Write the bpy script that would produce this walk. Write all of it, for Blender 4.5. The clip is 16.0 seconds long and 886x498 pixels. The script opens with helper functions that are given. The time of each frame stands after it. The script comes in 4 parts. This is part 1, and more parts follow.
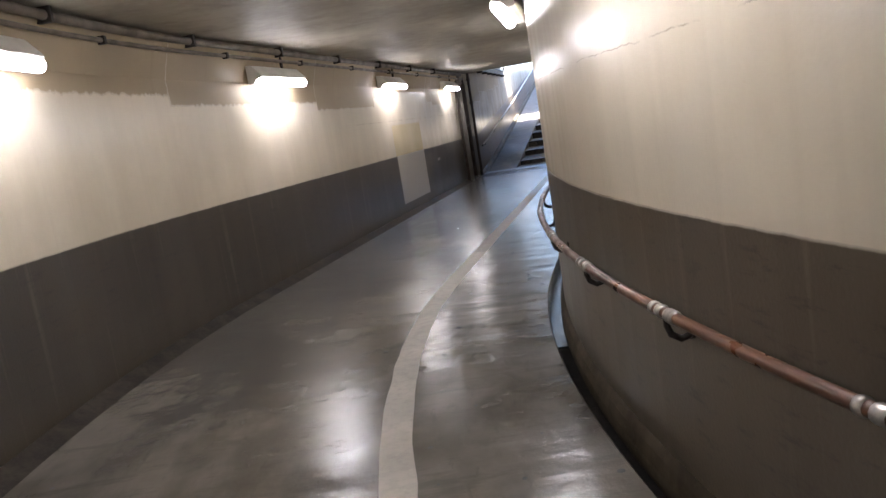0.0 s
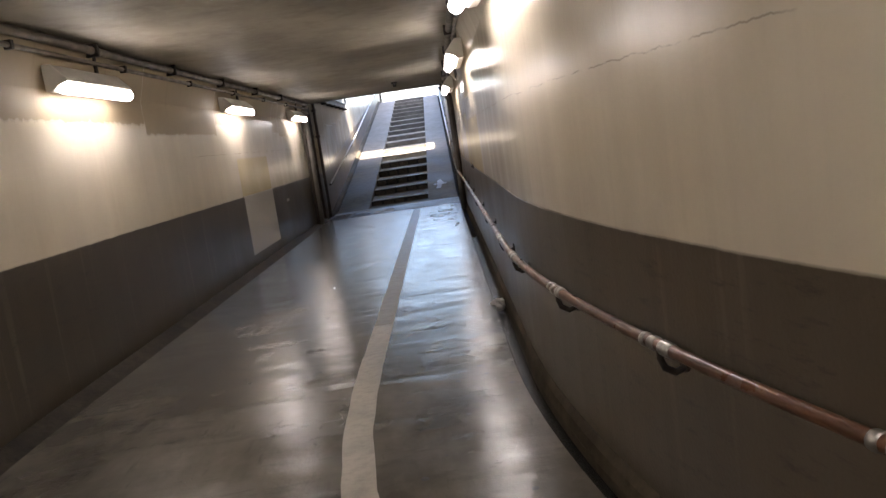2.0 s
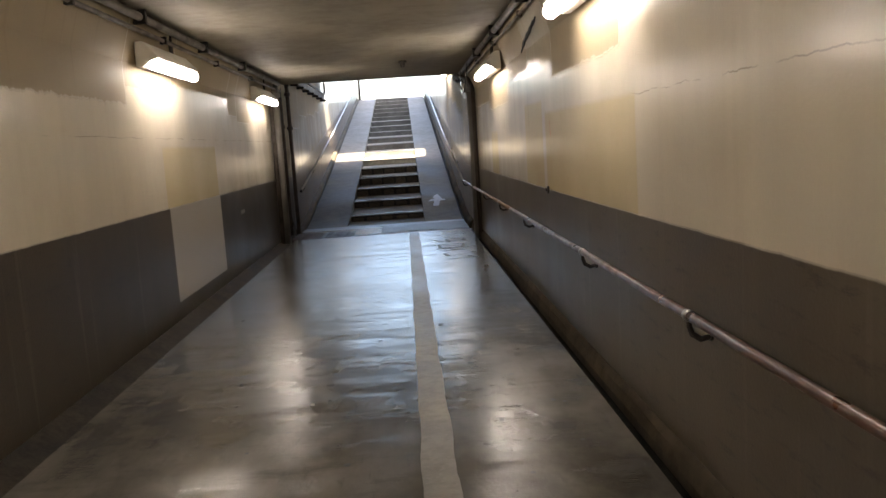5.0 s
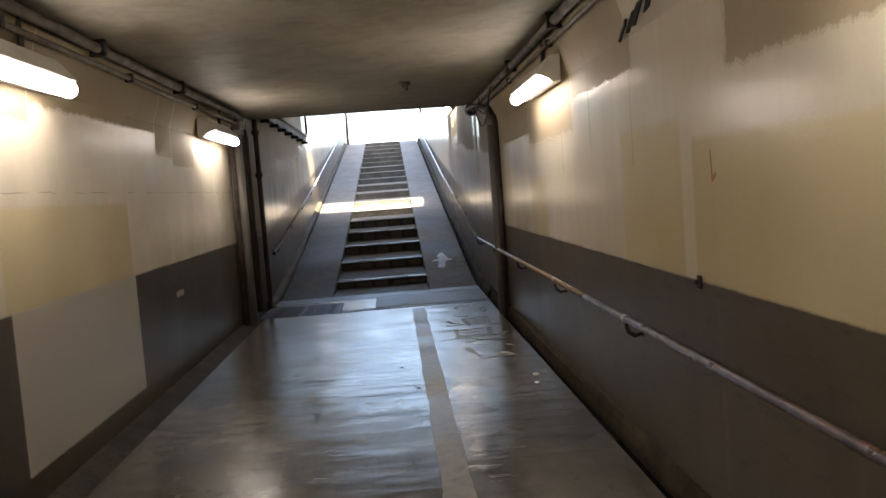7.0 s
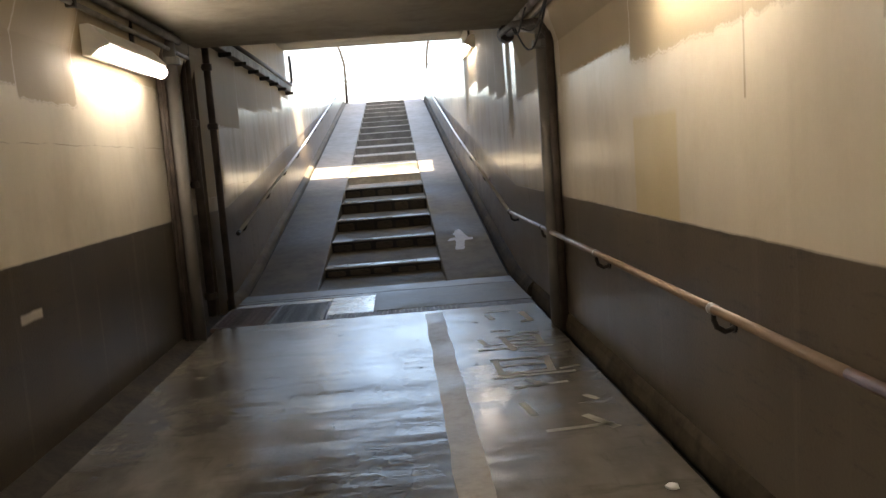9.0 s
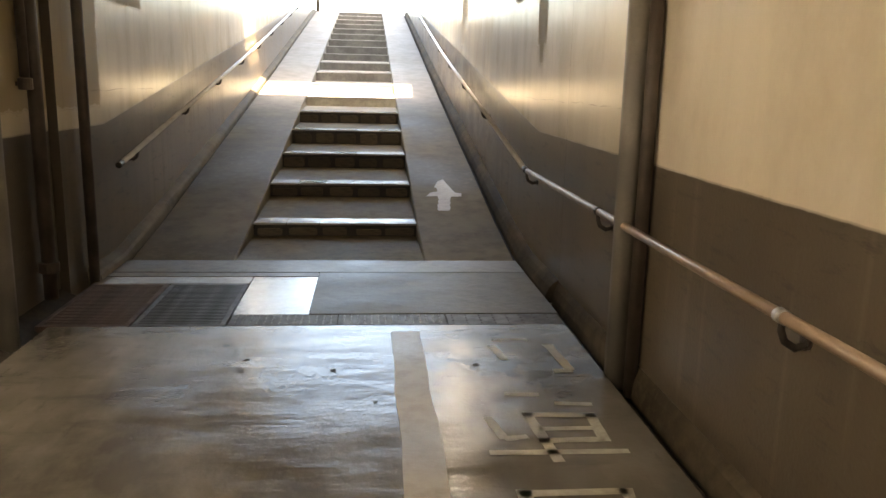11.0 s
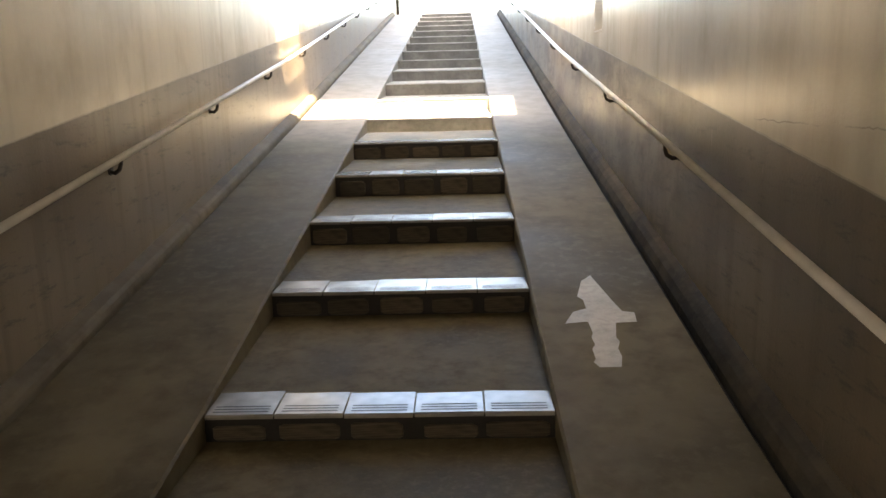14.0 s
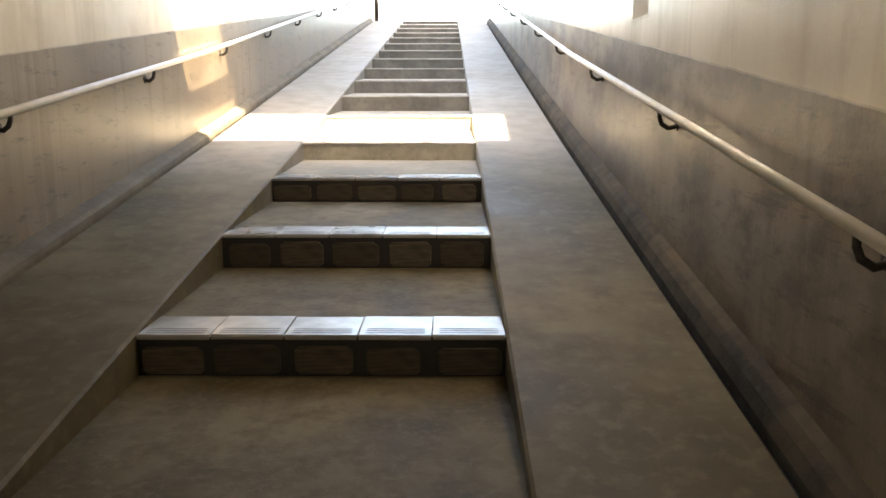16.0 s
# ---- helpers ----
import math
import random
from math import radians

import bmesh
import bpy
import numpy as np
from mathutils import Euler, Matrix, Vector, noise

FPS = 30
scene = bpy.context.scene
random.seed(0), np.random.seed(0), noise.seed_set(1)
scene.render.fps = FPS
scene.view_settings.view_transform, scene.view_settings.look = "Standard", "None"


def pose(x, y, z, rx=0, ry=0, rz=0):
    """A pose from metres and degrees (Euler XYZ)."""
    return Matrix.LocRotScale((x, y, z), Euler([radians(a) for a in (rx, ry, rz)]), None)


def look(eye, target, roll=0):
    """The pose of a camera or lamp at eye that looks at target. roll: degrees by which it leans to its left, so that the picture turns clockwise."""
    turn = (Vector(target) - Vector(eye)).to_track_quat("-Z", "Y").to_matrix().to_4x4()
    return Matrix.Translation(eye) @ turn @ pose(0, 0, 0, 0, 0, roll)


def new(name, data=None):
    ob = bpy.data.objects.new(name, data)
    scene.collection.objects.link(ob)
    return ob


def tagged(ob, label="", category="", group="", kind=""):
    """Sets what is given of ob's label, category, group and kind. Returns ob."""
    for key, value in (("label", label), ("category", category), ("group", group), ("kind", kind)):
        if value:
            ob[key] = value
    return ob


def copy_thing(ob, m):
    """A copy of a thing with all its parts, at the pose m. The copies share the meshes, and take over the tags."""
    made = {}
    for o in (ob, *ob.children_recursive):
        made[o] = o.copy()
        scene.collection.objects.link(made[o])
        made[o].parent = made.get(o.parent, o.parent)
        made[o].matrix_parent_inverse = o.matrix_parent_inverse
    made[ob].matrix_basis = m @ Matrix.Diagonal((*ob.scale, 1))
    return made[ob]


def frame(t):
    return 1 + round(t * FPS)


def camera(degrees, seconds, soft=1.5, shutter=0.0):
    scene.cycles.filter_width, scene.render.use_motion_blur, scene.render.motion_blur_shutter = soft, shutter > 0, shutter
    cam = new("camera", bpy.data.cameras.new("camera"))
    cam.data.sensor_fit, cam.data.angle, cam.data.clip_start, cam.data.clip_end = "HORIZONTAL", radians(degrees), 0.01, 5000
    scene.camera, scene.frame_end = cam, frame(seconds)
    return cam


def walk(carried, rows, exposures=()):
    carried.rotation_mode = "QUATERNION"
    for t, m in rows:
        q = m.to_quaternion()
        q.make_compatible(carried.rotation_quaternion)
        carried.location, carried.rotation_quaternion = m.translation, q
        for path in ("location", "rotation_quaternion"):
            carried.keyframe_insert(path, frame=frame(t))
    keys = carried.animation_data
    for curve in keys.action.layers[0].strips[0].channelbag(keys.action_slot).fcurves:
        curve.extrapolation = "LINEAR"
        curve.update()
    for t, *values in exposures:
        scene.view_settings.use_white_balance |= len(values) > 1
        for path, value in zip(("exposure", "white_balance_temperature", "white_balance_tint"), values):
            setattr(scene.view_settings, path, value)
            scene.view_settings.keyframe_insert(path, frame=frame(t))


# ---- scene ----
cam = camera(58.3, 16.0)
PATH = [
    (0, (-1.085, 1.12, 1.507), (-1.566, 3.036, 1.2), -9.15),
    (0.5, (-1.407, 1.6, 1.493), (-1.784, 3.536, 1.159), -7.95),
    (1, (-1.681, 2.232, 1.483), (-1.776, 4.199, 1.137), -8.94),
    (1.5, (-1.984, 2.714, 1.513), (-2.184, 4.687, 1.249), -9.74),
    (2, (-2.194, 3.317, 1.512), (-2.221, 5.298, 1.235), -8.3),
    (2.5, (-2.388, 3.955, 1.51), (-2.355, 5.939, 1.262), -5.77),
    (3, (-2.569, 4.54, 1.502), (-2.488, 6.523, 1.254), -4.21),
    (3.5, (-2.706, 5.302, 1.51), (-2.398, 7.253, 1.199), -2.0),
    (4, (-2.792, 6.067, 1.498), (-2.687, 8.043, 1.208), -5.7),
    (6.5, (-3.079, 9.923, 1.534), (-2.974, 11.908, 1.315), -2.2),
    (7, (-3.1, 10.725, 1.557), (-2.986, 12.716, 1.405), -4.2),
    (7.5, (-3.158, 11.526, 1.546), (-3.028, 13.506, 1.296), -3.1),
    (8, (-3.138, 12.304, 1.52), (-3.037, 14.288, 1.29), -4.6),
    (10.5, (-3.107, 16.043, 1.425), (-2.977, 18.014, 1.114), -1.1),
    (11, (-3.094, 16.76, 1.42), (-2.908, 18.708, 1.01), 1.3),
    (11.5, (-3.029, 17.492, 1.466), (-2.841, 19.467, 1.211), -2.1),
    (12, (-3.069, 18.184, 1.496), (-2.932, 20.16, 1.224), 0.0),
    (12.5, (-3.015, 18.855, 1.488), (-2.914, 20.837, 1.241), -0.1),
    (13, (-3.047, 19.55, 1.504), (-3.123, 21.529, 1.226), -3.1),
    (13.5, (-3.015, 20.227, 1.472), (-3.109, 22.195, 1.129), -2.7),
    (14, (-3.027, 20.91, 1.46), (-3.078, 22.871, 1.069), -1.4),
    (14.5, (-2.982, 21.575, 1.468), (-3.013, 23.543, 1.113), -2.3),
    (15, (-2.93, 22.231, 1.467), (-2.96, 24.198, 1.108), -2.8),
    (15.5, (-2.853, 22.877, 1.458), (-2.88, 24.852, 1.14), -3.1),
    (16, (-2.882, 23.546, 1.442), (-2.897, 25.515, 1.091), -0.0),
]
EXPOSURES = [(0.0, 3.3, 5800, 16), (0.5, 3.0, 6100, 16), (1.0, 2.86, 6200, 17), (2.5, 2.78, 6550, 17), (4.0, 2.84, 6900, 15), (7.0, 2.7, 6800, 13), (8.2, 2.88, 7150, 13), (10.5, 3.62, 7700, 12), (11.0, 3.92, 8600, 12), (11.5, 3.95, 8300, 12), (12.5, 3.86, 8100, 12), (14.5, 3.9, 8200, 12), (16.0, 3.8, 8300, 12)]
walk(cam, [(t, look(eye, target, roll)) for t, eye, target, roll in PATH], EXPOSURES)
# light: the sun stands high behind the walker, over the tunnel's roof
SUN_ELEVATION, SUN_ROTATION, SUN_STRENGTH, SKY_STRENGTH = 59.0, 163.0, 5.0, 0.15
LAMP_STRENGTH, LAMP_TINT = 4.7, (0.93, 0.85)
# underside of the added wall that cuts the sun to a band
SHADE_WALL_Z = 6.75

# ---- world, sun and exposure are set with the camera above ----
world = bpy.data.worlds.new("sky")
scene.world = world
world.use_nodes = True
_wn = world.node_tree.nodes
_sky = _wn.new("ShaderNodeTexSky")
_sky.sky_type = "NISHITA"
_sky.sun_disc = False
_sky.sun_elevation = radians(SUN_ELEVATION)
_sky.sun_rotation = radians(SUN_ROTATION)
_sky.air_density, _sky.dust_density = 1.0, 2.2
world.node_tree.links.new(_sky.outputs["Color"], _wn["Background"].inputs["Color"])
_wn["Background"].inputs["Strength"].default_value = SKY_STRENGTH
sun = new("sun", bpy.data.lights.new("sun", "SUN"))
sun.data.energy, sun.data.angle, sun.data.color = SUN_STRENGTH, radians(1.0), (1.0, 0.9, 0.74)
_az, _el = radians(SUN_ROTATION), radians(SUN_ELEVATION)
_to_sun = Vector((math.sin(_az) * math.cos(_el), math.cos(_az) * math.cos(_el), math.sin(_el)))
sun.matrix_world = look(_to_sun * 60, (0, 0, 0))


# ---- materials ----
class Nodes:
    """A short way to wire a node material."""

    def __init__(self, name):
        self.mat = bpy.data.materials.new(name)
        self.mat.use_nodes = True
        self.tree = self.mat.node_tree
        self.bsdf = self.tree.nodes["Principled BSDF"]

    def put(self, socket, value):
        if isinstance(value, bpy.types.NodeSocket):
            self.tree.links.new(value, socket)
        elif isinstance(value, (tuple, list)) and len(value) == 3 and socket.type == "RGBA":
            socket.default_value = (*value, 1)
        else:
            socket.default_value = value

    def math(self, op, a, b=0.0, clamp=False):
        n = self.tree.nodes.new("ShaderNodeMath")
        n.operation, n.use_clamp = op, clamp
        self.put(n.inputs[0], a)
        self.put(n.inputs[1], b)
        return n.outputs[0]

    def coords(self, kind="Object", scale=(1, 1, 1)):
        n = self.tree.nodes.new("ShaderNodeTexCoord")
        m = self.tree.nodes.new("ShaderNodeMapping")
        self.tree.links.new(n.outputs[kind], m.inputs["Vector"])
        m.inputs["Scale"].default_value = scale
        return m.outputs["Vector"]

    def uv(self):
        n = self.tree.nodes.new("ShaderNodeTexCoord")
        s = self.tree.nodes.new("ShaderNodeSeparateXYZ")
        self.tree.links.new(n.outputs["UV"], s.inputs[0])
        return s.outputs[0], s.outputs[1]

    def noise(self, vec, scale, detail=2.0, rough=0.45, distort=0.0):
        n = self.tree.nodes.new("ShaderNodeTexNoise")
        self.put(n.inputs["Vector"], vec)
        n.inputs["Scale"].default_value, n.inputs["Detail"].default_value = scale, detail
        n.inputs["Roughness"].default_value, n.inputs["Distortion"].default_value = rough, distort
        return n.outputs["Fac"]

    def ramp(self, fac, lo, hi, a=0.0, b=1.0):
        n = self.tree.nodes.new("ShaderNodeMapRange")
        self.put(n.inputs["Value"], fac)
        for key, v in (("From Min", lo), ("From Max", hi), ("To Min", a), ("To Max", b)):
            self.put(n.inputs[key], v)
        return n.outputs["Result"]

    def mix(self, fac, a, b):
        n = self.tree.nodes.new("ShaderNodeMix")
        n.data_type = "RGBA"
        self.put(n.inputs["Factor"], fac)
        self.put(n.inputs[6], a)
        self.put(n.inputs[7], b)
        return n.outputs[2]

    def bump(self, height, strength=0.2, distance=0.01):
        n = self.tree.nodes.new("ShaderNodeBump")
        n.inputs["Strength"].default_value, n.inputs["Distance"].default_value = strength, distance
        self.put(n.inputs["Height"], height)
        self.put(self.bsdf.inputs["Normal"], n.outputs["Normal"])

    def random(self):
        return self.tree.nodes.new("ShaderNodeObjectInfo").outputs["Random"]

    def set(self, **values):
        for key, v in values.items():
            self.put(self.bsdf.inputs[key.replace("_", " ")], v)
        return self.mat


def worn(name, color, rough=0.5, dark=0.6, scale=6.0, metallic=0.0, bump=0.15, coat=0.0, fine=70.0):
    """A plain surface with stains and grain in it."""
    n = Nodes(name)
    v = n.coords()
    big, small = n.noise(v, scale, 5), n.noise(v, fine, 3)
    f = n.math("MULTIPLY", n.ramp(big, 0.35, 0.7), n.ramp(small, 0.2, 0.8, 0.6, 1.0))
    col = n.mix(f, tuple(c * dark for c in color), color)
    n.bump(small, bump, 0.003)
    return n.set(Base_Color=col, Roughness=n.ramp(big, 0.3, 0.7, rough + 0.12, rough - 0.08), Metallic=metallic, Coat_Weight=coat, Coat_Roughness=0.15)


def box_mask(n, u, v, edge, u0, u1, v0, v1, wob):
    """1 inside a ragged-edged rectangle of the wall."""
    a = n.ramp(n.math("ADD", u, wob), u0 - edge, u0 + edge)
    b = n.ramp(n.math("ADD", u, wob), u1 + edge, u1 - edge)
    c = n.ramp(n.math("ADD", v, wob), v0 - edge, v0 + edge)
    d = n.ramp(n.math("ADD", v, wob), v1 + edge, v1 - edge)
    return n.math("MULTIPLY", n.math("MULTIPLY", a, b), n.math("MULTIPLY", c, d))


CREAM, TAN, DADO = (0.78, 0.7, 0.55), (0.4, 0.322, 0.208), (0.14, 0.111, 0.077)


def wall_paint(name, tans, lights, yellows, cracks, dado_tone, seams=(), bend_rise=0.0):
    """Two-tone painted concrete: dark dado, glossy cream above it, matte tan overpainting, pale repaired patches, one long crack."""
    n = Nodes(name)
    u, v = n.uv()
    vec = n.coords("UV", (1, 1, 1))
    streak = n.noise(n.coords("UV", (3.1, 0.4, 1)), 1.0, 4, 0.5, 0.0)
    thin = n.noise(n.coords("UV", (11, 0.45, 1)), 1.0, 4, 0.5, 0.0)
    cloud, grain = n.noise(vec, 1.1, 4), n.noise(vec, 55, 3)
    rag = n.math("MULTIPLY", n.math("SUBTRACT", n.noise(n.coords("UV", (5, 2, 1)), 2.0, 5, 0.7), 0.5), 0.12)
    fine_rag = n.math("MULTIPLY", n.math("SUBTRACT", n.noise(vec, 7, 5, 0.6), 0.5), 0.014)
    # cream
    cream = n.mix(n.ramp(streak, 0.25, 0.8), tuple(c * 0.9 for c in CREAM), CREAM)
    cream = n.mix(n.ramp(thin, 0.5, 0.85, 0.0, 0.12), cream, (0.4, 0.33, 0.23))
    cream = n.mix(n.ramp(cloud, 0.35, 0.8, 0.0, 0.3), cream, (0.6, 0.56, 0.5))
    rough = n.ramp(streak, 0.3, 0.7, 0.17, 0.255)
    # drips and grime gather towards the daylight end
    weather = n.ramp(u, 19.0, 27.0)
    drip = n.noise(n.coords("UV", (6.5, 0.28, 1)), 1.0, 5, 0.6)
    cream = n.mix(n.math("MULTIPLY", weather, n.ramp(drip, 0.5, 0.72, 0.0, 0.35)), cream, (0.33, 0.26, 0.165))
    blot = n.noise(n.coords("UV", (1.6, 1.1, 1)), 1.0, 5, 0.62)
    cream = n.mix(n.math("MULTIPLY", n.ramp(u, 14.0, 23.0, 0.25, 0.8), n.ramp(blot, 0.48, 0.64, 0.0, 0.6)), cream, (0.5, 0.42, 0.29))
    # matte overpainting
    mask = None
    for (u0, u1, v0) in tans:
        m = box_mask(n, u, v, 0.012, u0, u1, v0, 9.0, rag)
        mask = m if mask is None else n.math("MAXIMUM", mask, m)
    tan = n.mix(n.ramp(cloud, 0.3, 0.7), tuple(c * 0.85 for c in TAN), TAN)
    tan = n.mix(n.ramp(thin, 0.58, 0.75, 0.0, 0.3), tan, (0.2, 0.15, 0.1))
    col = n.mix(mask, cream, tan)
    rough = n.math("MAXIMUM", rough, n.math("MULTIPLY", mask, 0.62))
    for (u0, u1, v0, v1) in yellows:
        m = box_mask(n, u, v, 0.02, u0, u1, v0, v1, n.math("MULTIPLY", rag, 0.2))
        col = n.mix(n.math("MULTIPLY", m, 0.75), col, n.mix(n.ramp(cloud, 0.35, 0.65), (0.58, 0.47, 0.25), (0.7, 0.585, 0.34)))
        rough = n.math("MAXIMUM", rough, n.math("MULTIPLY", m, 0.24))
    for (u0, v0, v1) in seams:
        m = box_mask(n, u, v, 0.005, u0 - 0.008, u0 + 0.008, v0, v1, n.math("MULTIPLY", rag, 0.12))
        col = n.mix(n.math("MULTIPLY", m, n.ramp(thin, 0.4, 0.6, 0.1, 0.6)), col, (0.24, 0.185, 0.11))
    # dado, which climbs with the stairs
    climb = n.math("MULTIPLY", n.math("MAXIMUM", n.math("SUBTRACT", u, 22.95), 0.0), 0.138)
    line = n.math("ADD", n.math("ADD", climb, n.ramp(u, 9.0, 13.0, 1.065 + bend_rise, 1.065)), fine_rag)
    low = n.ramp(n.math("SUBTRACT", v, line), 0.006, -0.006)
    dado = n.mix(n.ramp(streak, 0.2, 0.85), tuple(c * 0.7 * dado_tone for c in DADO), tuple(c * dado_tone for c in DADO))
    dado = n.mix(n.ramp(cloud, 0.46, 0.66, 0.0, 0.5), dado, tuple(c * dado_tone for c in (0.175, 0.142, 0.102)))
    dado = n.mix(n.ramp(thin, 0.6, 0.78, 0.0, 0.35), dado, (0.25, 0.21, 0.16))
    dado = n.mix(n.math("MULTIPLY", weather, n.ramp(blot, 0.46, 0.62, 0.0, 0.6)), dado, (0.21, 0.155, 0.092))
    # lighter, browner dado beside the stairs
    stair_dado = n.mix(n.ramp(cloud, 0.38, 0.62), (0.175, 0.139, 0.098), (0.27, 0.22, 0.16))
    stair_dado = n.mix(n.ramp(thin, 0.52, 0.7, 0.0, 0.6), stair_dado, (0.13, 0.096, 0.06))
    dado = n.mix(n.ramp(u, 21.9, 25.0, 0.0, 0.85), dado, stair_dado)
    if seams:  # soot and scrapes on the side that bicycles are pushed along
        soot = n.noise(n.coords("UV", (1.1, 1.7, 1)), 1.3, 6, 0.68)
        dado = n.mix(n.math("MULTIPLY", n.ramp(u, 24.0, 26.0), n.ramp(soot, 0.45, 0.6, 0.0, 0.85)), dado, (0.06, 0.046, 0.031))
        scrape = n.noise(n.coords("UV", (13, 1.5, 1)), 1.0, 5, 0.7)
        dado = n.mix(n.math("MULTIPLY", n.ramp(u, 22.6, 24.0), n.ramp(scrape, 0.64, 0.7, 0.0, 0.5)), dado, (0.36, 0.32, 0.26))
        rubbed = n.noise(n.coords("UV", (0.7, 6.0, 1)), 1.4, 5, 0.7)
        dado = n.mix(n.math("MULTIPLY", n.ramp(u, 23.5, 25.0), n.ramp(rubbed, 0.58, 0.66, 0.0, 0.7)), dado, (0.05, 0.038, 0.026))
    scuff = n.noise(n.coords("UV", (1.2, 5, 1)), 3.0, 5, 0.75)
    dado = n.mix(n.ramp(scuff, 0.55, 0.68, 0.0, 0.65), dado, (0.04, 0.034, 0.03))
    for (u0, u1, v0, v1) in lights:
        m = box_mask(n, u, v, 0.008, u0, u1, v0, v1, n.math("MULTIPLY", rag, 0.15))
        dado = n.mix(m, dado, n.mix(cloud, (0.4, 0.37, 0.32), (0.5, 0.46, 0.4)))
    col = n.mix(low, col, dado)
    rough = n.mix(low, rough, n.ramp(cloud, 0.3, 0.7, 0.3, 0.42))
    # cracks along the pour joints
    wave = n.math("MULTIPLY", n.math("SUBTRACT", n.noise(n.coords("UV", (2.5, 0, 0)), 1.0, 6, 0.7), 0.5), 0.07)
    for (u0, u1, v0) in cracks:
        dist = n.math("ABSOLUTE", n.math("SUBTRACT", n.math("ADD", v, wave), v0))
        line = n.math("MULTIPLY", n.ramp(dist, 0.0045, 0.001), n.ramp(n.noise(n.coords("UV", (2.3, 0, 0)), 1.0, 4, 0.6), 0.45, 0.54))
        line = n.math("MULTIPLY", line, n.math("MULTIPLY", n.ramp(u, u0, u0 + 0.2), n.ramp(u, u1, u1 - 0.2)))
        col = n.mix(n.math("MULTIPLY", line, 0.5), col, (0.16, 0.12, 0.08))
    n.bump(n.math("ADD", n.math("MULTIPLY", grain, 0.25), n.math("ADD", n.math("ADD", n.math("MULTIPLY", cloud, 1.2), n.math("MULTIPLY", n.math("ADD", streak, n.math("MULTIPLY", thin, 0.2)), 0.25)), n.math("MULTIPLY", mask, 0.3))), 0.3, 0.012)
    return n.set(Base_Color=col, Roughness=rough)


PAINT_A = wall_paint("painted_wall_west", [(-20, 7.9, 2.16), (7.9, 11.5, 2.06), (11.5, 14.1, 1.96), (14.1, 15.4, 2.1), (15.4, 17.8, 2.21), (17.8, 18.3, 2.01), (18.3, 19.1, 1.94), (19.1, 21.0, 2.2), (21.0, 22.9, 1.2), (22.4, 24.12, 1.97), (24.12, 25.6, 2.25), (25.6, 27.0, 2.33), (27.0, 28.15, 2.45), (28.15, 29.15, 2.7)],
                     [(14.947, 16.932, 0.19, 1.07), (18.0, 18.25, 0.75, 0.8)], [(14.9, 16.9, 1.0, 1.62)], [(12.5, 21.0, 1.7), (22.5, 33.0, 1.31)], 0.56)
PAINT_B = wall_paint("painted_wall_east", [(11.85, 13.8, 1.95), (15.0, 16.45, 2.12), (16.45, 18.3, 1.9), (18.3, 20.2, 2.01), (20.9, 22.5, 2.0), (22.8, 23.15, 1.72), (22.9, 23.05, 1.58), (23.3, 24.2, 2.12), (24.2, 25.0, 2.22), (25.0, 26.4, 2.38), (26.4, 27.8, 2.58), (27.8, 28.2, 2.3), (28.15, 28.55, 1.95)],
                     [], [(11.6, 14.19, 1.0, 1.69), (14.33, 15.28, 1.0, 1.8), (17.6, 18.3, 1.0, 1.6)], [(-2.0, 11.7, 1.685), (20.6, 31.0, 1.31)], 0.88, [(15.05, 1.6, 2.25), (15.96, 1.75, 2.4), (16.84, 1.6, 2.05), (22.6, 1.3, 2.1)], 0.02)


def floor_paint():
    """Grey coated concrete, polished by feet, with damp blotches and scrapes."""
    n = Nodes("coated_concrete_floor")
    vec = n.coords("UV")
    cloud, mid, grain = n.noise(vec, 0.7, 4, 0.5), n.noise(n.coords("UV", (1.0, 1.5, 1)), 2.4, 5, 0.6), n.noise(vec, 60, 3)
    drag = n.noise(n.coords("UV", (5.5, 1.6, 1)), 1.0, 6, 0.65)
    scuff = n.noise(n.coords("UV", (3.0, 14.0, 1)), 1.0, 6, 0.7)
    soft = n.noise(n.coords("UV", (2.6, 1.2, 1)), 1.0, 2, 0.4)
    ripple = n.noise(n.coords("UV", (5.0, 1.3, 1)), 1.0, 3, 0.5)
    col = n.mix(n.ramp(cloud, 0.36, 0.64), (0.05, 0.044, 0.035), (0.13, 0.117, 0.095))
    col = n.mix(n.ramp(mid, 0.42, 0.75, 0.0, 0.55), col, (0.185, 0.17, 0.143))
    col = n.mix(n.ramp(drag, 0.54, 0.68, 0.0, 0.6), col, (0.06, 0.053, 0.044))
    col = n.mix(n.ramp(scuff, 0.58, 0.7, 0.0, 0.5), col, (0.055, 0.049, 0.042))
    # damp, smoother blotches
    wet = n.ramp(n.noise(n.coords("UV", (1.0, 2.2, 1)), 1.3, 3, 0.5), 0.52, 0.66)
    col = n.mix(n.math("MULTIPLY", wet, 0.5), col, (0.06, 0.053, 0.043))
    rough = n.math("ADD", n.ramp(cloud, 0.3, 0.7, 0.19, 0.23), n.ramp(soft, 0.3, 0.7, 0.0, 0.03))
    rough = n.math("SUBTRACT", rough, n.math("MULTIPLY", wet, 0.06))
    n.bump(n.math("ADD", n.math("MULTIPLY", soft, 1.5), n.math("ADD", n.math("ADD", n.math("MULTIPLY", ripple, 0.5), n.math("MULTIPLY", mid, 0.6)), n.math("ADD", n.math("MULTIPLY", drag, 0.35), n.math("MULTIPLY", grain, 0.05)))), 0.65, 0.014)
    return n.set(Base_Color=col, Roughness=rough, Specular_IOR_Level=0.42)


FLOOR = floor_paint()


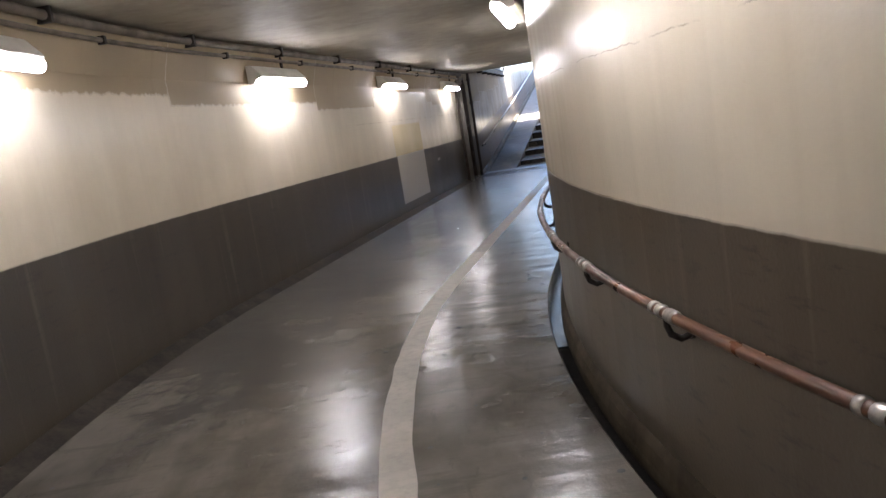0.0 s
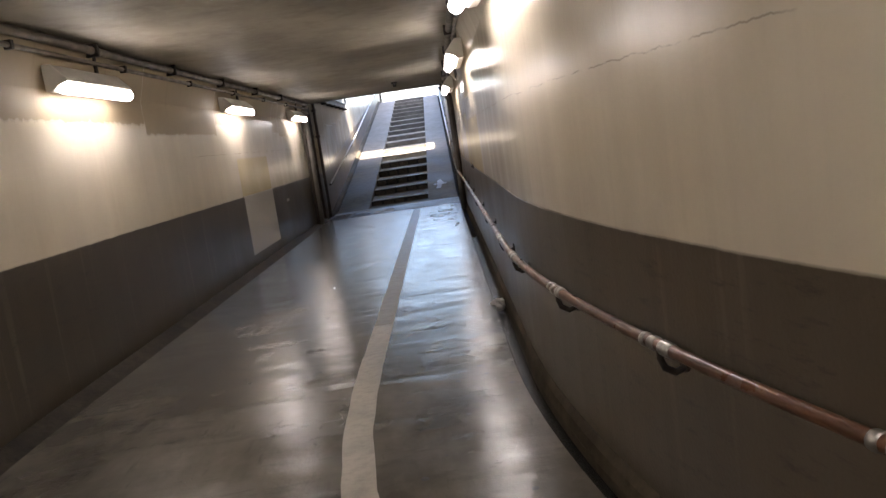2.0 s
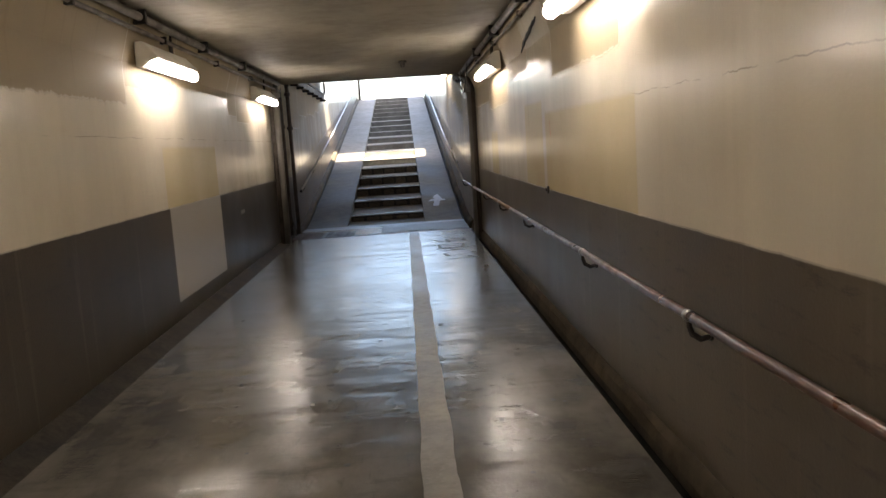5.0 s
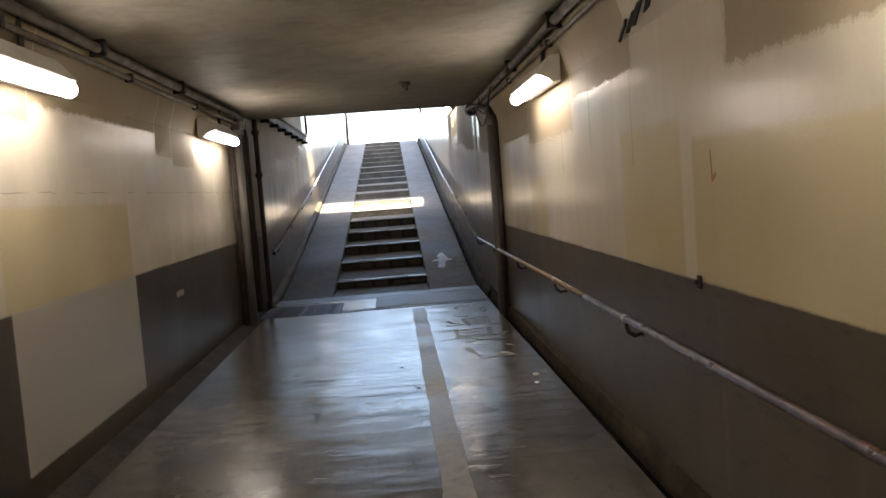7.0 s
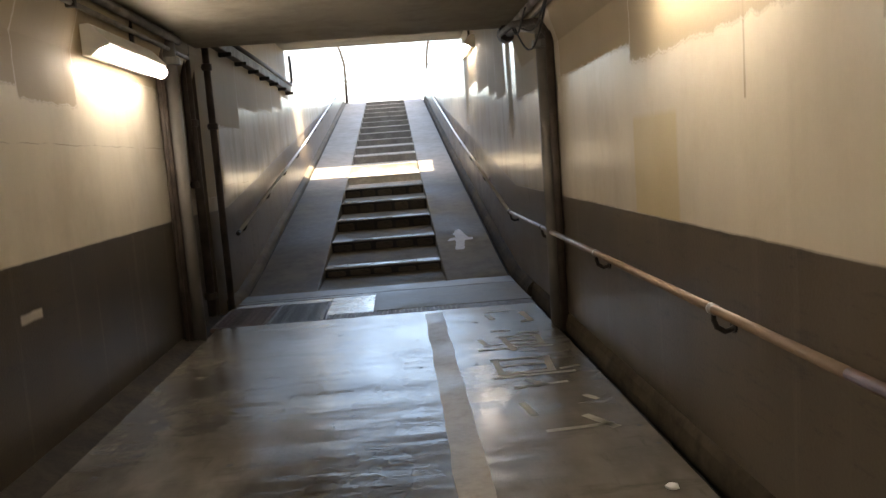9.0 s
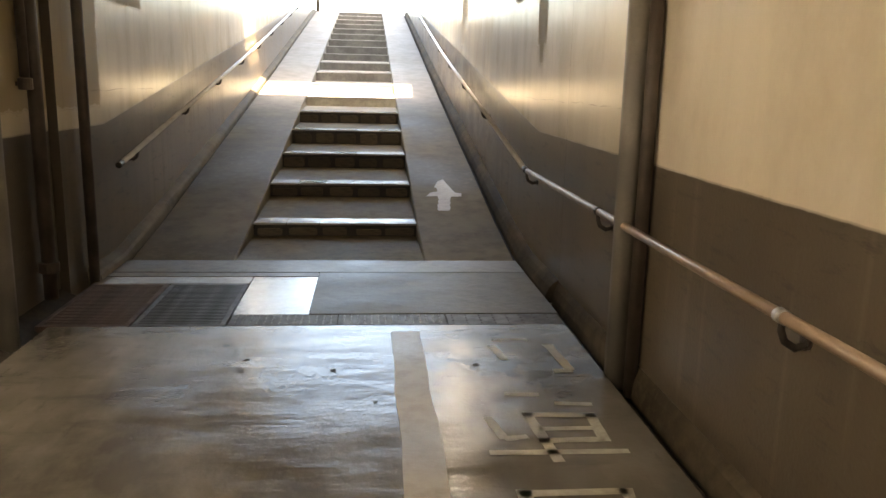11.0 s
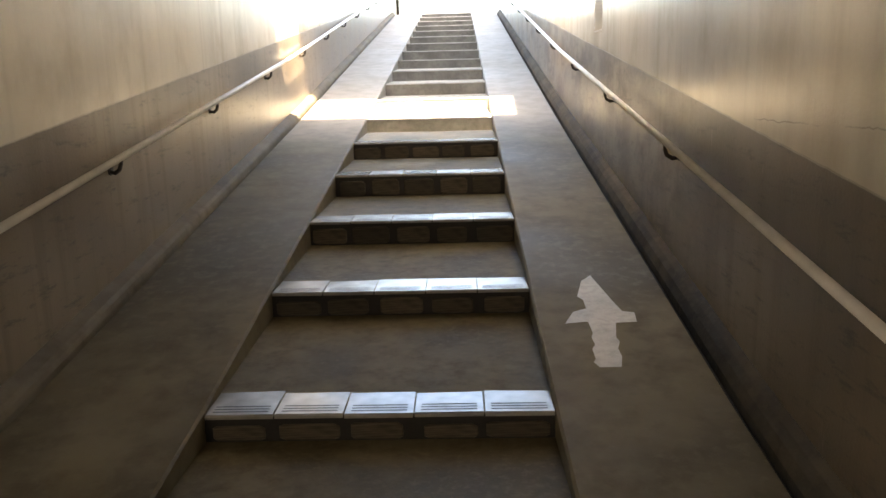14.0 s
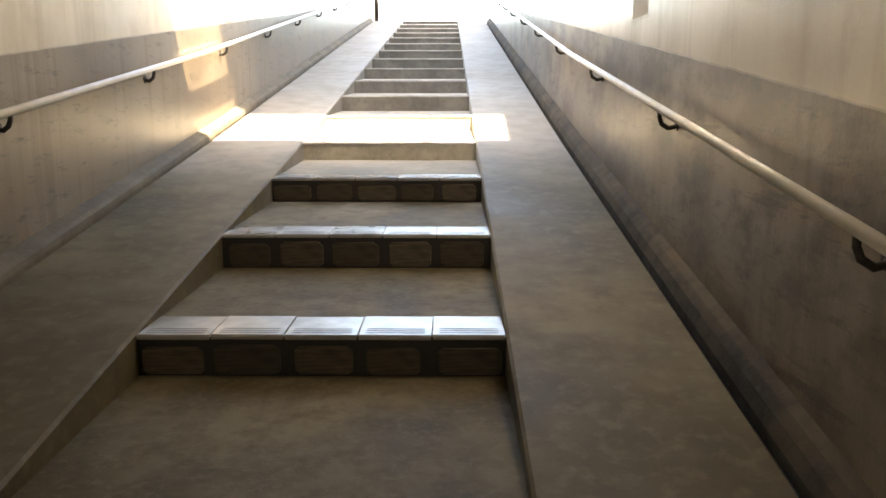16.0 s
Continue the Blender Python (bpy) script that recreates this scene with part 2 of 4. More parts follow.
def concrete(name, a, b, rough=0.6, scale=2.5, bump=0.3, shine=0.5, pale=None):
    n = Nodes(name)
    vec = n.coords("Object")
    cloud, mid, grain = n.noise(vec, scale, 4, 0.5), n.noise(vec, scale * 5, 5, 0.6), n.noise(vec, 90, 3)
    col = n.mix(n.ramp(cloud, 0.36, 0.64), a, b)
    col = n.mix(n.ramp(mid, 0.44, 0.72, 0.0, 0.55), col, tuple(c * 0.62 for c in a))
    col = n.mix(n.ramp(n.noise(vec, scale * 14, 4, 0.6), 0.5, 0.7, 0.0, 0.4), col, b)
    if pale:  # paler past the cover: the brightness of sun and daylight put into the colour
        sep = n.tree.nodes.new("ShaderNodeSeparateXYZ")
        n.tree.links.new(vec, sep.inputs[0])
        daylit = n.ramp(n.math("ADD", sep.outputs[1], n.math("MULTIPLY", cloud, 2.0)), 29.8, 31.6)
        col = n.mix(daylit, col, n.mix(n.ramp(mid, 0.4, 0.65), pale, tuple(c * 0.8 for c in pale)))
    n.bump(n.math("ADD", mid, n.math("MULTIPLY", grain, 0.3)), bump, 0.006)
    return n.set(Base_Color=col, Roughness=n.ramp(cloud, 0.3, 0.7, rough - 0.1, rough + 0.1), Specular_IOR_Level=shine)


CEILING = concrete("painted_ceiling", (0.3, 0.268, 0.21), (0.42, 0.382, 0.31), 0.6, 0.7, 0.15, 0.2)
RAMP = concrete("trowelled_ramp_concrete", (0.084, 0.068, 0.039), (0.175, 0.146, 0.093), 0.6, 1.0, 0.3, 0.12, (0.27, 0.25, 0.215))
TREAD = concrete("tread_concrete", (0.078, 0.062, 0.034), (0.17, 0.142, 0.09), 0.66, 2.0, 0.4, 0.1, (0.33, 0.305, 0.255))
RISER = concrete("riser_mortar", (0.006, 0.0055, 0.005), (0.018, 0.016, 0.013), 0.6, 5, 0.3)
# upper risers: sunlight painted in as a pale tone, shade as a grey one
RISER_LIT = concrete("lit_riser_mortar", (0.2, 0.185, 0.15), (0.32, 0.3, 0.245), 0.5, 3, 0.2)
RISER_SHADED = concrete("shaded_riser_mortar", (0.075, 0.07, 0.06), (0.14, 0.132, 0.115), 0.6, 3, 0.2)
KERB = concrete("kerb_mortar", (0.1, 0.084, 0.06), (0.165, 0.14, 0.1), 0.75, 1.5, 0.3, 0.12)
KERB_DARK = concrete("dirty_kerb_mortar", (0.045, 0.036, 0.025), (0.1, 0.082, 0.057), 0.85, 1.8, 0.4, 0.08)
GUTTER_BROWN = concrete("dirty_brown_gutter", (0.02, 0.017, 0.014), (0.06, 0.05, 0.039), 0.75, 4, 0.4, 0.12)
GROOVE = concrete("gutter_mud", (0.012, 0.011, 0.01), (0.032, 0.028, 0.024), 0.85, 5, 0.4, 0.15)
NOTCH = worn("groove_dirt", (0.03, 0.028, 0.026), 0.7, 0.6, 20)
PATCH_LIGHT = concrete("smooth_pale_concrete", (0.17, 0.161, 0.146), (0.28, 0.268, 0.245), 0.16, 3, 0.15)
THRESHOLD = concrete("worn_threshold_concrete", (0.055, 0.047, 0.035), (0.14, 0.123, 0.096), 0.42, 2.0, 0.6, 0.3)
PATCH_ROUGH = concrete("rough_concrete", (0.05, 0.044, 0.033), (0.125, 0.111, 0.086), 0.48, 1.7, 0.8, 0.2)
STREET = concrete("street_asphalt", (0.05, 0.05, 0.05), (0.09, 0.09, 0.088), 0.85, 0.8, 0.4)
OUTER = concrete("outer_concrete", (0.3, 0.29, 0.27), (0.4, 0.385, 0.36), 0.8, 0.5, 0.3)
LINE_WORN = concrete("trodden_beige_line", (0.19, 0.172, 0.138), (0.32, 0.292, 0.242), 0.42, 2.2, 0.3)
LINE = concrete("worn_white_line", (0.34, 0.315, 0.27), (0.46, 0.43, 0.375), 0.45, 3, 0.3)
ARROW = concrete("worn_arrow_paint", (0.4, 0.38, 0.345), (0.52, 0.5, 0.46), 0.5, 4, 0.2)
GLYPH = concrete("worn_floor_lettering", (0.22, 0.205, 0.155), (0.4, 0.375, 0.3), 0.45, 9, 0.2)
BROWN = worn("brown_vinyl_rail", (0.165, 0.07, 0.034), 0.33, 0.5, 9, 0, 0.05, 0.1)
PALE = worn("pale_vinyl_rail", (0.8, 0.775, 0.73), 0.37, 0.8, 7, 0, 0.05, 0.2)
IRON = worn("dark_bracket_metal", (0.07, 0.06, 0.052), 0.45, 0.5, 30, 0.5)
CHROME = worn("bright_joint_metal", (0.6, 0.57, 0.53), 0.4, 0.55, 40, 1.0, 0.5)
CONDUIT = worn("brown_painted_conduit", (0.2, 0.165, 0.125), 0.5, 0.5, 6)
PIPE_GREY = worn("grey_plastic_pipe", (0.24, 0.22, 0.19), 0.42, 0.6, 3)
PIPE_DARK = worn("rusty_dark_pipe", (0.085, 0.062, 0.045), 0.55, 0.5, 7)
FITTING = worn("white_enamel_fitting", (0.75, 0.73, 0.68), 0.42, 0.85, 5)
GRATE = worn("dark_steel_grating", (0.045, 0.042, 0.039), 0.5, 0.6, 12, 0.4)
RUST = worn("rusty_grating_steel", (0.075, 0.045, 0.03), 0.6, 0.5, 10, 0.2)
STUD = worn("worn_plate_steel", (0.3, 0.29, 0.28), 0.35, 0.5, 25, 0.8)
CABLE = worn("black_cable", (0.02, 0.02, 0.02), 0.5, 0.7, 8)
PAPER = worn("crumpled_paper", (0.72, 0.71, 0.68), 0.8, 0.8, 14)
POST = worn("grey_steel_post", (0.2, 0.2, 0.2), 0.5, 0.7, 4, 0.3)


def tile_paint():
    n = Nodes("glazed_nosing_tile")
    vec = n.coords()
    r = n.random()
    cloud = n.noise(vec, 7, 5)
    col = n.mix(n.ramp(cloud, 0.3, 0.7), (0.17, 0.163, 0.15), (0.34, 0.333, 0.318))
    col = n.mix(n.math("MULTIPLY", r, 0.5), col, (0.4, 0.392, 0.372))
    n.bump(cloud, 0.1, 0.004)
    return n.set(Base_Color=col, Roughness=n.ramp(r, 0, 1, 0.15, 0.26))


def riser_paint():
    """Brown riser tiles, each stained to a different depth."""
    n = Nodes("riser_tile")
    vec = n.coords()
    cloud = n.noise(vec, 9, 5)
    col = n.mix(n.math("MULTIPLY", n.ramp(n.random(), 0.0, 1.0, 0.35, 1.0), n.ramp(cloud, 0.35, 0.65, 0.35, 1.0)), (0.018, 0.015, 0.012), (0.13, 0.106, 0.077))
    n.bump(cloud, 0.3, 0.004)
    return n.set(Base_Color=col, Roughness=0.5, Specular_IOR_Level=0.3)


TILE, RISER_TILE = tile_paint(), riser_paint()


def water():
    n = Nodes("gutter_water")
    vec = n.coords("UV", (14, 8, 1))
    n.bump(n.noise(vec, 2.0, 4, 0.6), 0.5, 0.012)
    return n.set(Base_Color=(0.02, 0.02, 0.02), Roughness=0.04)


WATER = water()
_n = Nodes("lit_tube")
TUBE = _n.set(Base_Color=(0.9, 0.88, 0.82), Emission_Color=(1.0, LAMP_TINT[0], LAMP_TINT[1]), Emission_Strength=LAMP_STRENGTH)


# ---- shapes ----
ARC = Vector((11.63, 8.5))
MID = 15.0


def place(x, s):
    """A point of the plan, x across and s along the tunnel, which bends before s = 8.5."""
    if s >= ARC.y:
        return x, s
    a, r = (ARC.y - s) / MID, ARC.x - x
    return ARC.x - r * math.cos(a), ARC.y - r * math.sin(a)


def turn_at(s):
    """Which way the tunnel runs at s, in degrees about z from +y."""
    return 0.0 if s >= ARC.y else math.degrees((ARC.y - s) / MID)


def along(x, y):
    """s of a point of the plan that lies at y on the line of constant x."""
    return y if y >= ARC.y else ARC.y - MID * math.asin((ARC.y - y) / (ARC.x - x))


def stops(a, b, step=0.35):
    """Values of s from a to b, close together in the bend."""
    out = [a]
    if a < ARC.y:
        end = min(b, ARC.y)
        k = max(1, math.ceil((end - a) / step))
        out = [a + (end - a) * i / k for i in range(k + 1)]
    if b > ARC.y:
        out.append(b)
    return out


def part(name, bm, material, parent=None, label="", smooth=False):
    me = bpy.data.meshes.new(name)
    if smooth:
        for f in bm.faces:
            f.smooth = True
    bm.to_mesh(me)
    bm.free()
    me.materials.append(material)
    ob = new(name, me)
    if parent is not None:
        ob.parent = parent
    return tagged(ob, label)


def thing(name, label, category, group="", m=None):
    ob = new(name)
    ob.empty_display_size = 0.1
    if m is not None:
        ob.matrix_world = m
    return tagged(ob, label, category, group)


def structure(ob, label, category):
    return tagged(ob, label, category, kind="structure")


def sweep(bm, outline, ss, lift=None, closed=True, caps=True):
    """Sweeps an outline of (x, z) along the tunnel; its uv is (s, z)."""
    layer = bm.loops.layers.uv.verify()
    rings = []
    for s in ss:
        up = lift(s) if lift else 0.0
        rings.append([(bm.verts.new((*place(x, s), z + up)), (s, z + up), x) for x, z in outline])
    n = len(outline)
    for a, b in zip(rings, rings[1:]):
        for i in range(n if closed else n - 1):
            j = (i + 1) % n
            quad = (a[i], a[j], b[j], b[i])
            f = bm.faces.new([q[0] for q in quad])
            flat = abs(outline[i][1] - outline[j][1]) < abs(outline[i][0] - outline[j][0])
            for loop, q in zip(f.loops, quad):
                loop[layer].uv = (q[1][0], q[2]) if flat else q[1]
    if closed and caps:
        for ring in (rings[0], rings[-1]):
            bm.faces.new([q[0] for q in ring])
    bmesh.ops.recalc_face_normals(bm, faces=bm.faces[:])
    return bm


def box(bm, x0, x1, y0, y1, z0, z1, bevel=0.0):
    r = bmesh.ops.create_cube(bm, size=1.0)
    for v in r["verts"]:
        v.co = Vector(((x0 + x1) / 2 + v.co.x * (x1 - x0), (y0 + y1) / 2 + v.co.y * (y1 - y0), (z0 + z1) / 2 + v.co.z * (z1 - z0)))
    if bevel:
        es = list({e for v in r["verts"] for e in v.link_edges})
        bmesh.ops.bevel(bm, geom=es, offset=bevel, segments=2, affect="EDGES", profile=0.5)
    return bm


def tube(bm, pts, radius, sides=10, caps=True):
    """A round tube along points."""
    pts = [Vector(p) for p in pts]
    rings, side = [], None
    for i, p in enumerate(pts):
        d = (pts[min(i + 1, len(pts) - 1)] - pts[max(i - 1, 0)]).normalized()
        if side is None:
            side = d.orthogonal().normalized()
        side = (side - d * side.dot(d)).normalized()
        up = d.cross(side)
        r = radius[i] if isinstance(radius, (list, tuple)) else radius
        rings.append([bm.verts.new(p + r * (math.cos(2 * math.pi * k / sides) * side + math.sin(2 * math.pi * k / sides) * up)) for k in range(sides)])
    for a, b in zip(rings, rings[1:]):
        for k in range(sides):
            bm.faces.new((a[k], a[(k + 1) % sides], b[(k + 1) % sides], b[k]))
    if caps:
        bm.faces.new(rings[0][::-1])
        bm.faces.new(rings[-1])
    bmesh.ops.recalc_face_normals(bm, faces=bm.faces[:])
    return bm


B = bmesh.new
BACK, MOUTH, COVER_END, TOP_Y = -11.0, 22.05, 29.05, 46.0
WEST, EAST, HIGH, WELL = -5.12, -1.77, 2.7, -5.06
TOP_Z = 3.76


def slope(s):
    """Height of the side ramps."""
    if s < 23.0:
        return 0.0
    if s > TOP_Y:
        return TOP_Z
    line = [(23.0, 0.0), (24.072, 0.14), (30.51, 1.155), (TOP_Y, TOP_Z)]
    for (a, za), (b, zb) in zip(line, line[1:]):
        if s <= b:
            return za + (zb - za) * (s - a) / (b - a)
    return TOP_Z


RAMP_STOPS = [23.0, 24.072, 30.51, TOP_Y]

# ---- large structure: the tunnel ----
floor = structure(part("floor", sweep(B(), [(-4.93, -0.25), (-1.9, -0.25), (-1.9, -0.008), (-1.908, 0.0), (-4.922, 0.0), (-4.93, -0.008)], stops(BACK, 21.3)), FLOOR), "glossy worn grey coated concrete tunnel floor", "floor")
structure(part("wall_west", sweep(B(), [(WEST, -0.25), (WEST, 2.3), (WEST + 0.1, 2.62), (WEST + 0.1, HIGH + 0.1), (WEST - 0.3, HIGH + 0.1), (WEST - 0.3, -0.25)], stops(BACK, MOUTH)), PAINT_A), "two-tone cream and dark brown painted tunnel wall", "wall")
structure(part("wall_east", sweep(B(), [(EAST, -0.25), (EAST, 2.3), (EAST - 0.1, 2.62), (EAST - 0.1, HIGH + 0.1), (EAST + 0.3, HIGH + 0.1), (EAST + 0.3, -0.25)], stops(BACK, MOUTH)), PAINT_B), "curving two-tone cream and dark brown painted wall", "wall")
structure(part("ceiling", sweep(B(), [(WEST + 0.096, HIGH), (EAST - 0.096, HIGH), (EAST - 0.096, HIGH + 0.9), (WEST + 0.096, HIGH + 0.9)], stops(BACK, MOUTH)), CEILING), "low flat stained cream concrete ceiling", "ceiling")
structure(part("wall_back", sweep(B(), [(WEST - 0.3, -0.3), (EAST + 0.3, -0.3), (EAST + 0.3, HIGH + 0.9), (WEST - 0.3, HIGH + 0.9)], [BACK - 0.3, BACK - 0.004]), OUTER), "plain concrete wall closing the tunnel", "wall")

# gutters beside the floor
structure(part("gutter_west", sweep(B(), [(WEST, -0.25), (-4.93, -0.25), (-4.93, -0.035), (-4.97, -0.04), (-5.04, -0.01), (WEST, 0.03)], stops(BACK, MOUTH)), GUTTER_BROWN), "narrow dark gutter with rounded mortar edge", "gutter")
structure(part("gutter_east", sweep(B(), [(EAST, -0.25), (-1.9, -0.25), (-1.9, -0.1), (-1.81, -0.1)], stops(BACK, MOUTH)), GROOVE), "narrow dark muddy gutter", "gutter")
structure(part("gutter_kerb", sweep(B(), [(EAST, -0.1), (-1.81, -0.1), (-1.808, -0.03), (-1.795, 0.03), (EAST, 0.075)], stops(BACK, MOUTH)), KERB_DARK), "rounded mortar fillet at the wall foot", "kerb")
structure(part("water", sweep(B(), [(-1.899, -0.099), (-1.812, -0.099), (-1.812, -0.082), (-1.899, -0.082)], stops(along(-1.85, 6.3), 15.5)), WATER), "standing water lying in the gutter", "water")

# cross drain and landing before the stairs
structure(part("landing_slab", sweep(B(), [(-3.925, -0.25), (-3.462, -0.25), (-3.462, 0.0), (-3.925, 0.0)], [21.534, 22.5]), PATCH_LIGHT), "smooth pale concrete slab beside the drain", "floor")
structure(part("landing_patch", sweep(B(), [(-3.458, -0.25), (-1.9, -0.25), (-1.9, 0.004), (-3.458, 0.004)], [21.534, 22.62]), PATCH_ROUGH), "rough grey concrete repair across the floor", "floor")
structure(part("landing_edge", sweep(B(), [(-5.0, -0.25), (-1.9, -0.25), (-1.9, 0.006), (-5.0, 0.006)], [22.624, 23.02]), THRESHOLD), "pale concrete threshold below the stairs", "floor")
structure(part("landing_strip", sweep(B(), [(-5.0, -0.25), (-3.462, -0.25), (-3.462, 0.003), (-5.0, 0.003)], [22.504, 22.62]), THRESHOLD), "pale concrete strip behind the drain", "floor")
structure(part("plate_bed", sweep(B(), [(-3.925, -0.25), (-1.9, -0.25), (-1.9, -0.012), (-3.925, -0.012)], [21.304, 21.53]), GROOVE), "dark channel under the steel cover plates", "floor")
structure(part("drain_pit", sweep(B(), [(-5.0, -0.35), (-3.93, -0.35), (-3.93, -0.3), (-5.0, -0.3)], [21.304, 22.62]), GROOVE), "dark pit under the grating", "floor")
structure(part("drain_ledge", sweep(B(), [(-5.0, -0.25), (-3.93, -0.25), (-3.93, 0.0), (-5.0, 0.0)], [22.3, 22.5]), PATCH_LIGHT), "concrete ledge behind the drain gratings", "floor")

# ---- the stair well ----
structure(part("stair_wall_west", sweep(B(), [(WELL, -0.3), (WELL, 4.6), (WEST - 0.3, 4.6), (WEST - 0.3, -0.3)], [MOUTH + 0.003, COVER_END, TOP_Y + 3]), PAINT_A), "two-tone painted stairwell wall, sunlit above", "wall")
structure(part("stair_wall_east", sweep(B(), [(EAST, -0.3), (EAST, 4.6), (EAST + 0.3, 4.6), (EAST + 0.3, -0.3)], [MOUTH + 0.003, COVER_END, TOP_Y + 3]), PAINT_B), "two-tone painted stairwell wall with streaks", "wall")
structure(part("ceiling_cover", sweep(B(), [(WELL + 0.002, 3.6), (EAST - 0.002, 3.6), (EAST - 0.002, 3.755), (WELL + 0.002, 3.755)], [MOUTH, COVER_END]), CEILING), "higher concrete slab over the first steps", "ceiling")
structure(part("wall_lintel", sweep(B(), [(WEST + 0.13, HIGH + 0.9), (EAST - 0.13, HIGH + 0.9), (EAST - 0.13, 3.755), (WEST + 0.13, 3.755)], [MOUTH - 0.3, MOUTH - 0.004]), CEILING), "concrete lintel above the tunnel mouth", "wall")
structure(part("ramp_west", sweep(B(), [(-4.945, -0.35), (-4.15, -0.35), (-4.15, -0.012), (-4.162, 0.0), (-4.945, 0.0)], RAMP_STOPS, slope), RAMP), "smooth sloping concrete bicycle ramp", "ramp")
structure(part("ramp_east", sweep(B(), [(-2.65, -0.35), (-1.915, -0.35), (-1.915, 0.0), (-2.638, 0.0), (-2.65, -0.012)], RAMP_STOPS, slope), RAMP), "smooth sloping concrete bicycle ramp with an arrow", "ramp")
structure(part("ramp_kerb_west", sweep(B(), [(WELL, -0.35), (-4.968, -0.35), (-4.968, 0.012), (-4.976, 0.04), (-4.995, 0.06), (-5.03, 0.075), (WELL, 0.085)], [22.4, 22.7] + RAMP_STOPS, slope), KERB), "low rounded mortar kerb along the ramp", "kerb")
structure(part("ramp_joint_west", sweep(B(), [(-4.967, -0.35), (-4.946, -0.35), (-4.946, -0.022), (-4.967, -0.022)], RAMP_STOPS, slope), GROOVE), "dirty open joint between ramp and kerb", "joint")
structure(part("ramp_gutter_east", sweep(B(), [(EAST, -0.35), (-1.914, -0.35), (-1.914, -0.07), (-1.86, -0.07)], RAMP_STOPS, slope), GROOVE), "dark groove beside the ramp", "gutter")
structure(part("ramp_kerb_east", sweep(B(), [(EAST, -0.08), (-1.86, -0.08), (-1.857, -0.02), (-1.835, 0.03), (-1.805, 0.06), (EAST, 0.085)], [22.06, 22.7] + RAMP_STOPS, slope), KERB_DARK), "rounded mortar fillet at the stairwell wall foot", "kerb")
# ---- the stepped middle of the stairs ----
NOSE = [(24.072, 0.118), (25.373, 0.322), (26.639, 0.53), (27.907, 0.74), (29.211, 0.94), (30.509, 1.137)]
NOSE += [(30.509 + 1.2875 * k, 1.137 + 0.2187 * k) for k in range(1, 13)]
RISE = [0.118, 0.14, 0.168, 0.185, 0.165, 0.15] + [0.15 + 0.012 * ((i * 5) % 3) for i in range(12)]
RISE = RISE[:18]


def steps():
    bm = B()
    layer = bm.loops.layers.uv.verify()
    outline = [(23.021, -0.35), (23.021, 0.0)]
    for (y, z), r in zip(NOSE, RISE):
        outline += [(y + 0.012, z - r), (y + 0.012, z - 0.004)]
    outline += [(TOP_Y + 3, TOP_Z - 0.004), (TOP_Y + 3, -0.35)]
    a = [bm.verts.new((-4.15, y, z)) for y, z in outline]
    b = [bm.verts.new((-2.65, y, z)) for y, z in outline]
    for i in range(len(outline)):
        j = (i + 1) % len(outline)
        bm.faces.new((a[i], b[i], b[j], a[j]))
    bm.faces.new(a)
    bm.faces.new(b[::-1])
    bmesh.ops.recalc_face_normals(bm, faces=bm.faces[:])
    return bm


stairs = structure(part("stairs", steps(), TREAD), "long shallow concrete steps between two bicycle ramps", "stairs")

# street level beyond and around the well: one sheet with a hole in it
def ground_sheet():
    bm = B()
    x0, x1, y1 = WEST - 0.3, EAST + 0.3, TOP_Y
    far, back = 900.0, MOUTH - 32
    for (ax, bx, ay, by) in ((-far, x0, -far, far), (x1, far, -far, far), (x0, x1, y1 + 3, far), (x0, x1, -far, back)):
        bm.faces.new([bm.verts.new((x, y, TOP_Z)) for x, y in ((ax, ay), (bx, ay), (bx, by), (ax, by))])
    return bm


def street_over():
    bm = B()
    return box(bm, WEST - 0.3, EAST + 0.3, MOUTH - 32, MOUTH, HIGH + 0.902, TOP_Z)


structure(part("ground", ground_sheet(), STREET), "grey asphalt street above the underpass", "ground")
structure(part("ground_cover", street_over(), STREET), "paving over the tunnel roof", "ground")
# an unseen wall on piers, added over the tunnel to shade the upper stairs
structure(part("wall_overhead", box(B(), -16, 10, COVER_END - 0.35, COVER_END, SHADE_WALL_Z, 34), OUTER), "tall unseen wall added to shade the upper stairs", "wall")
for px in (-9.0, 2.0):
    structure(part("pier", box(B(), px - 0.5, px + 0.5, COVER_END - 0.9, COVER_END - 0.004, TOP_Z, SHADE_WALL_Z, 0.03), OUTER), "unseen concrete pier added under the shade wall", "pier")


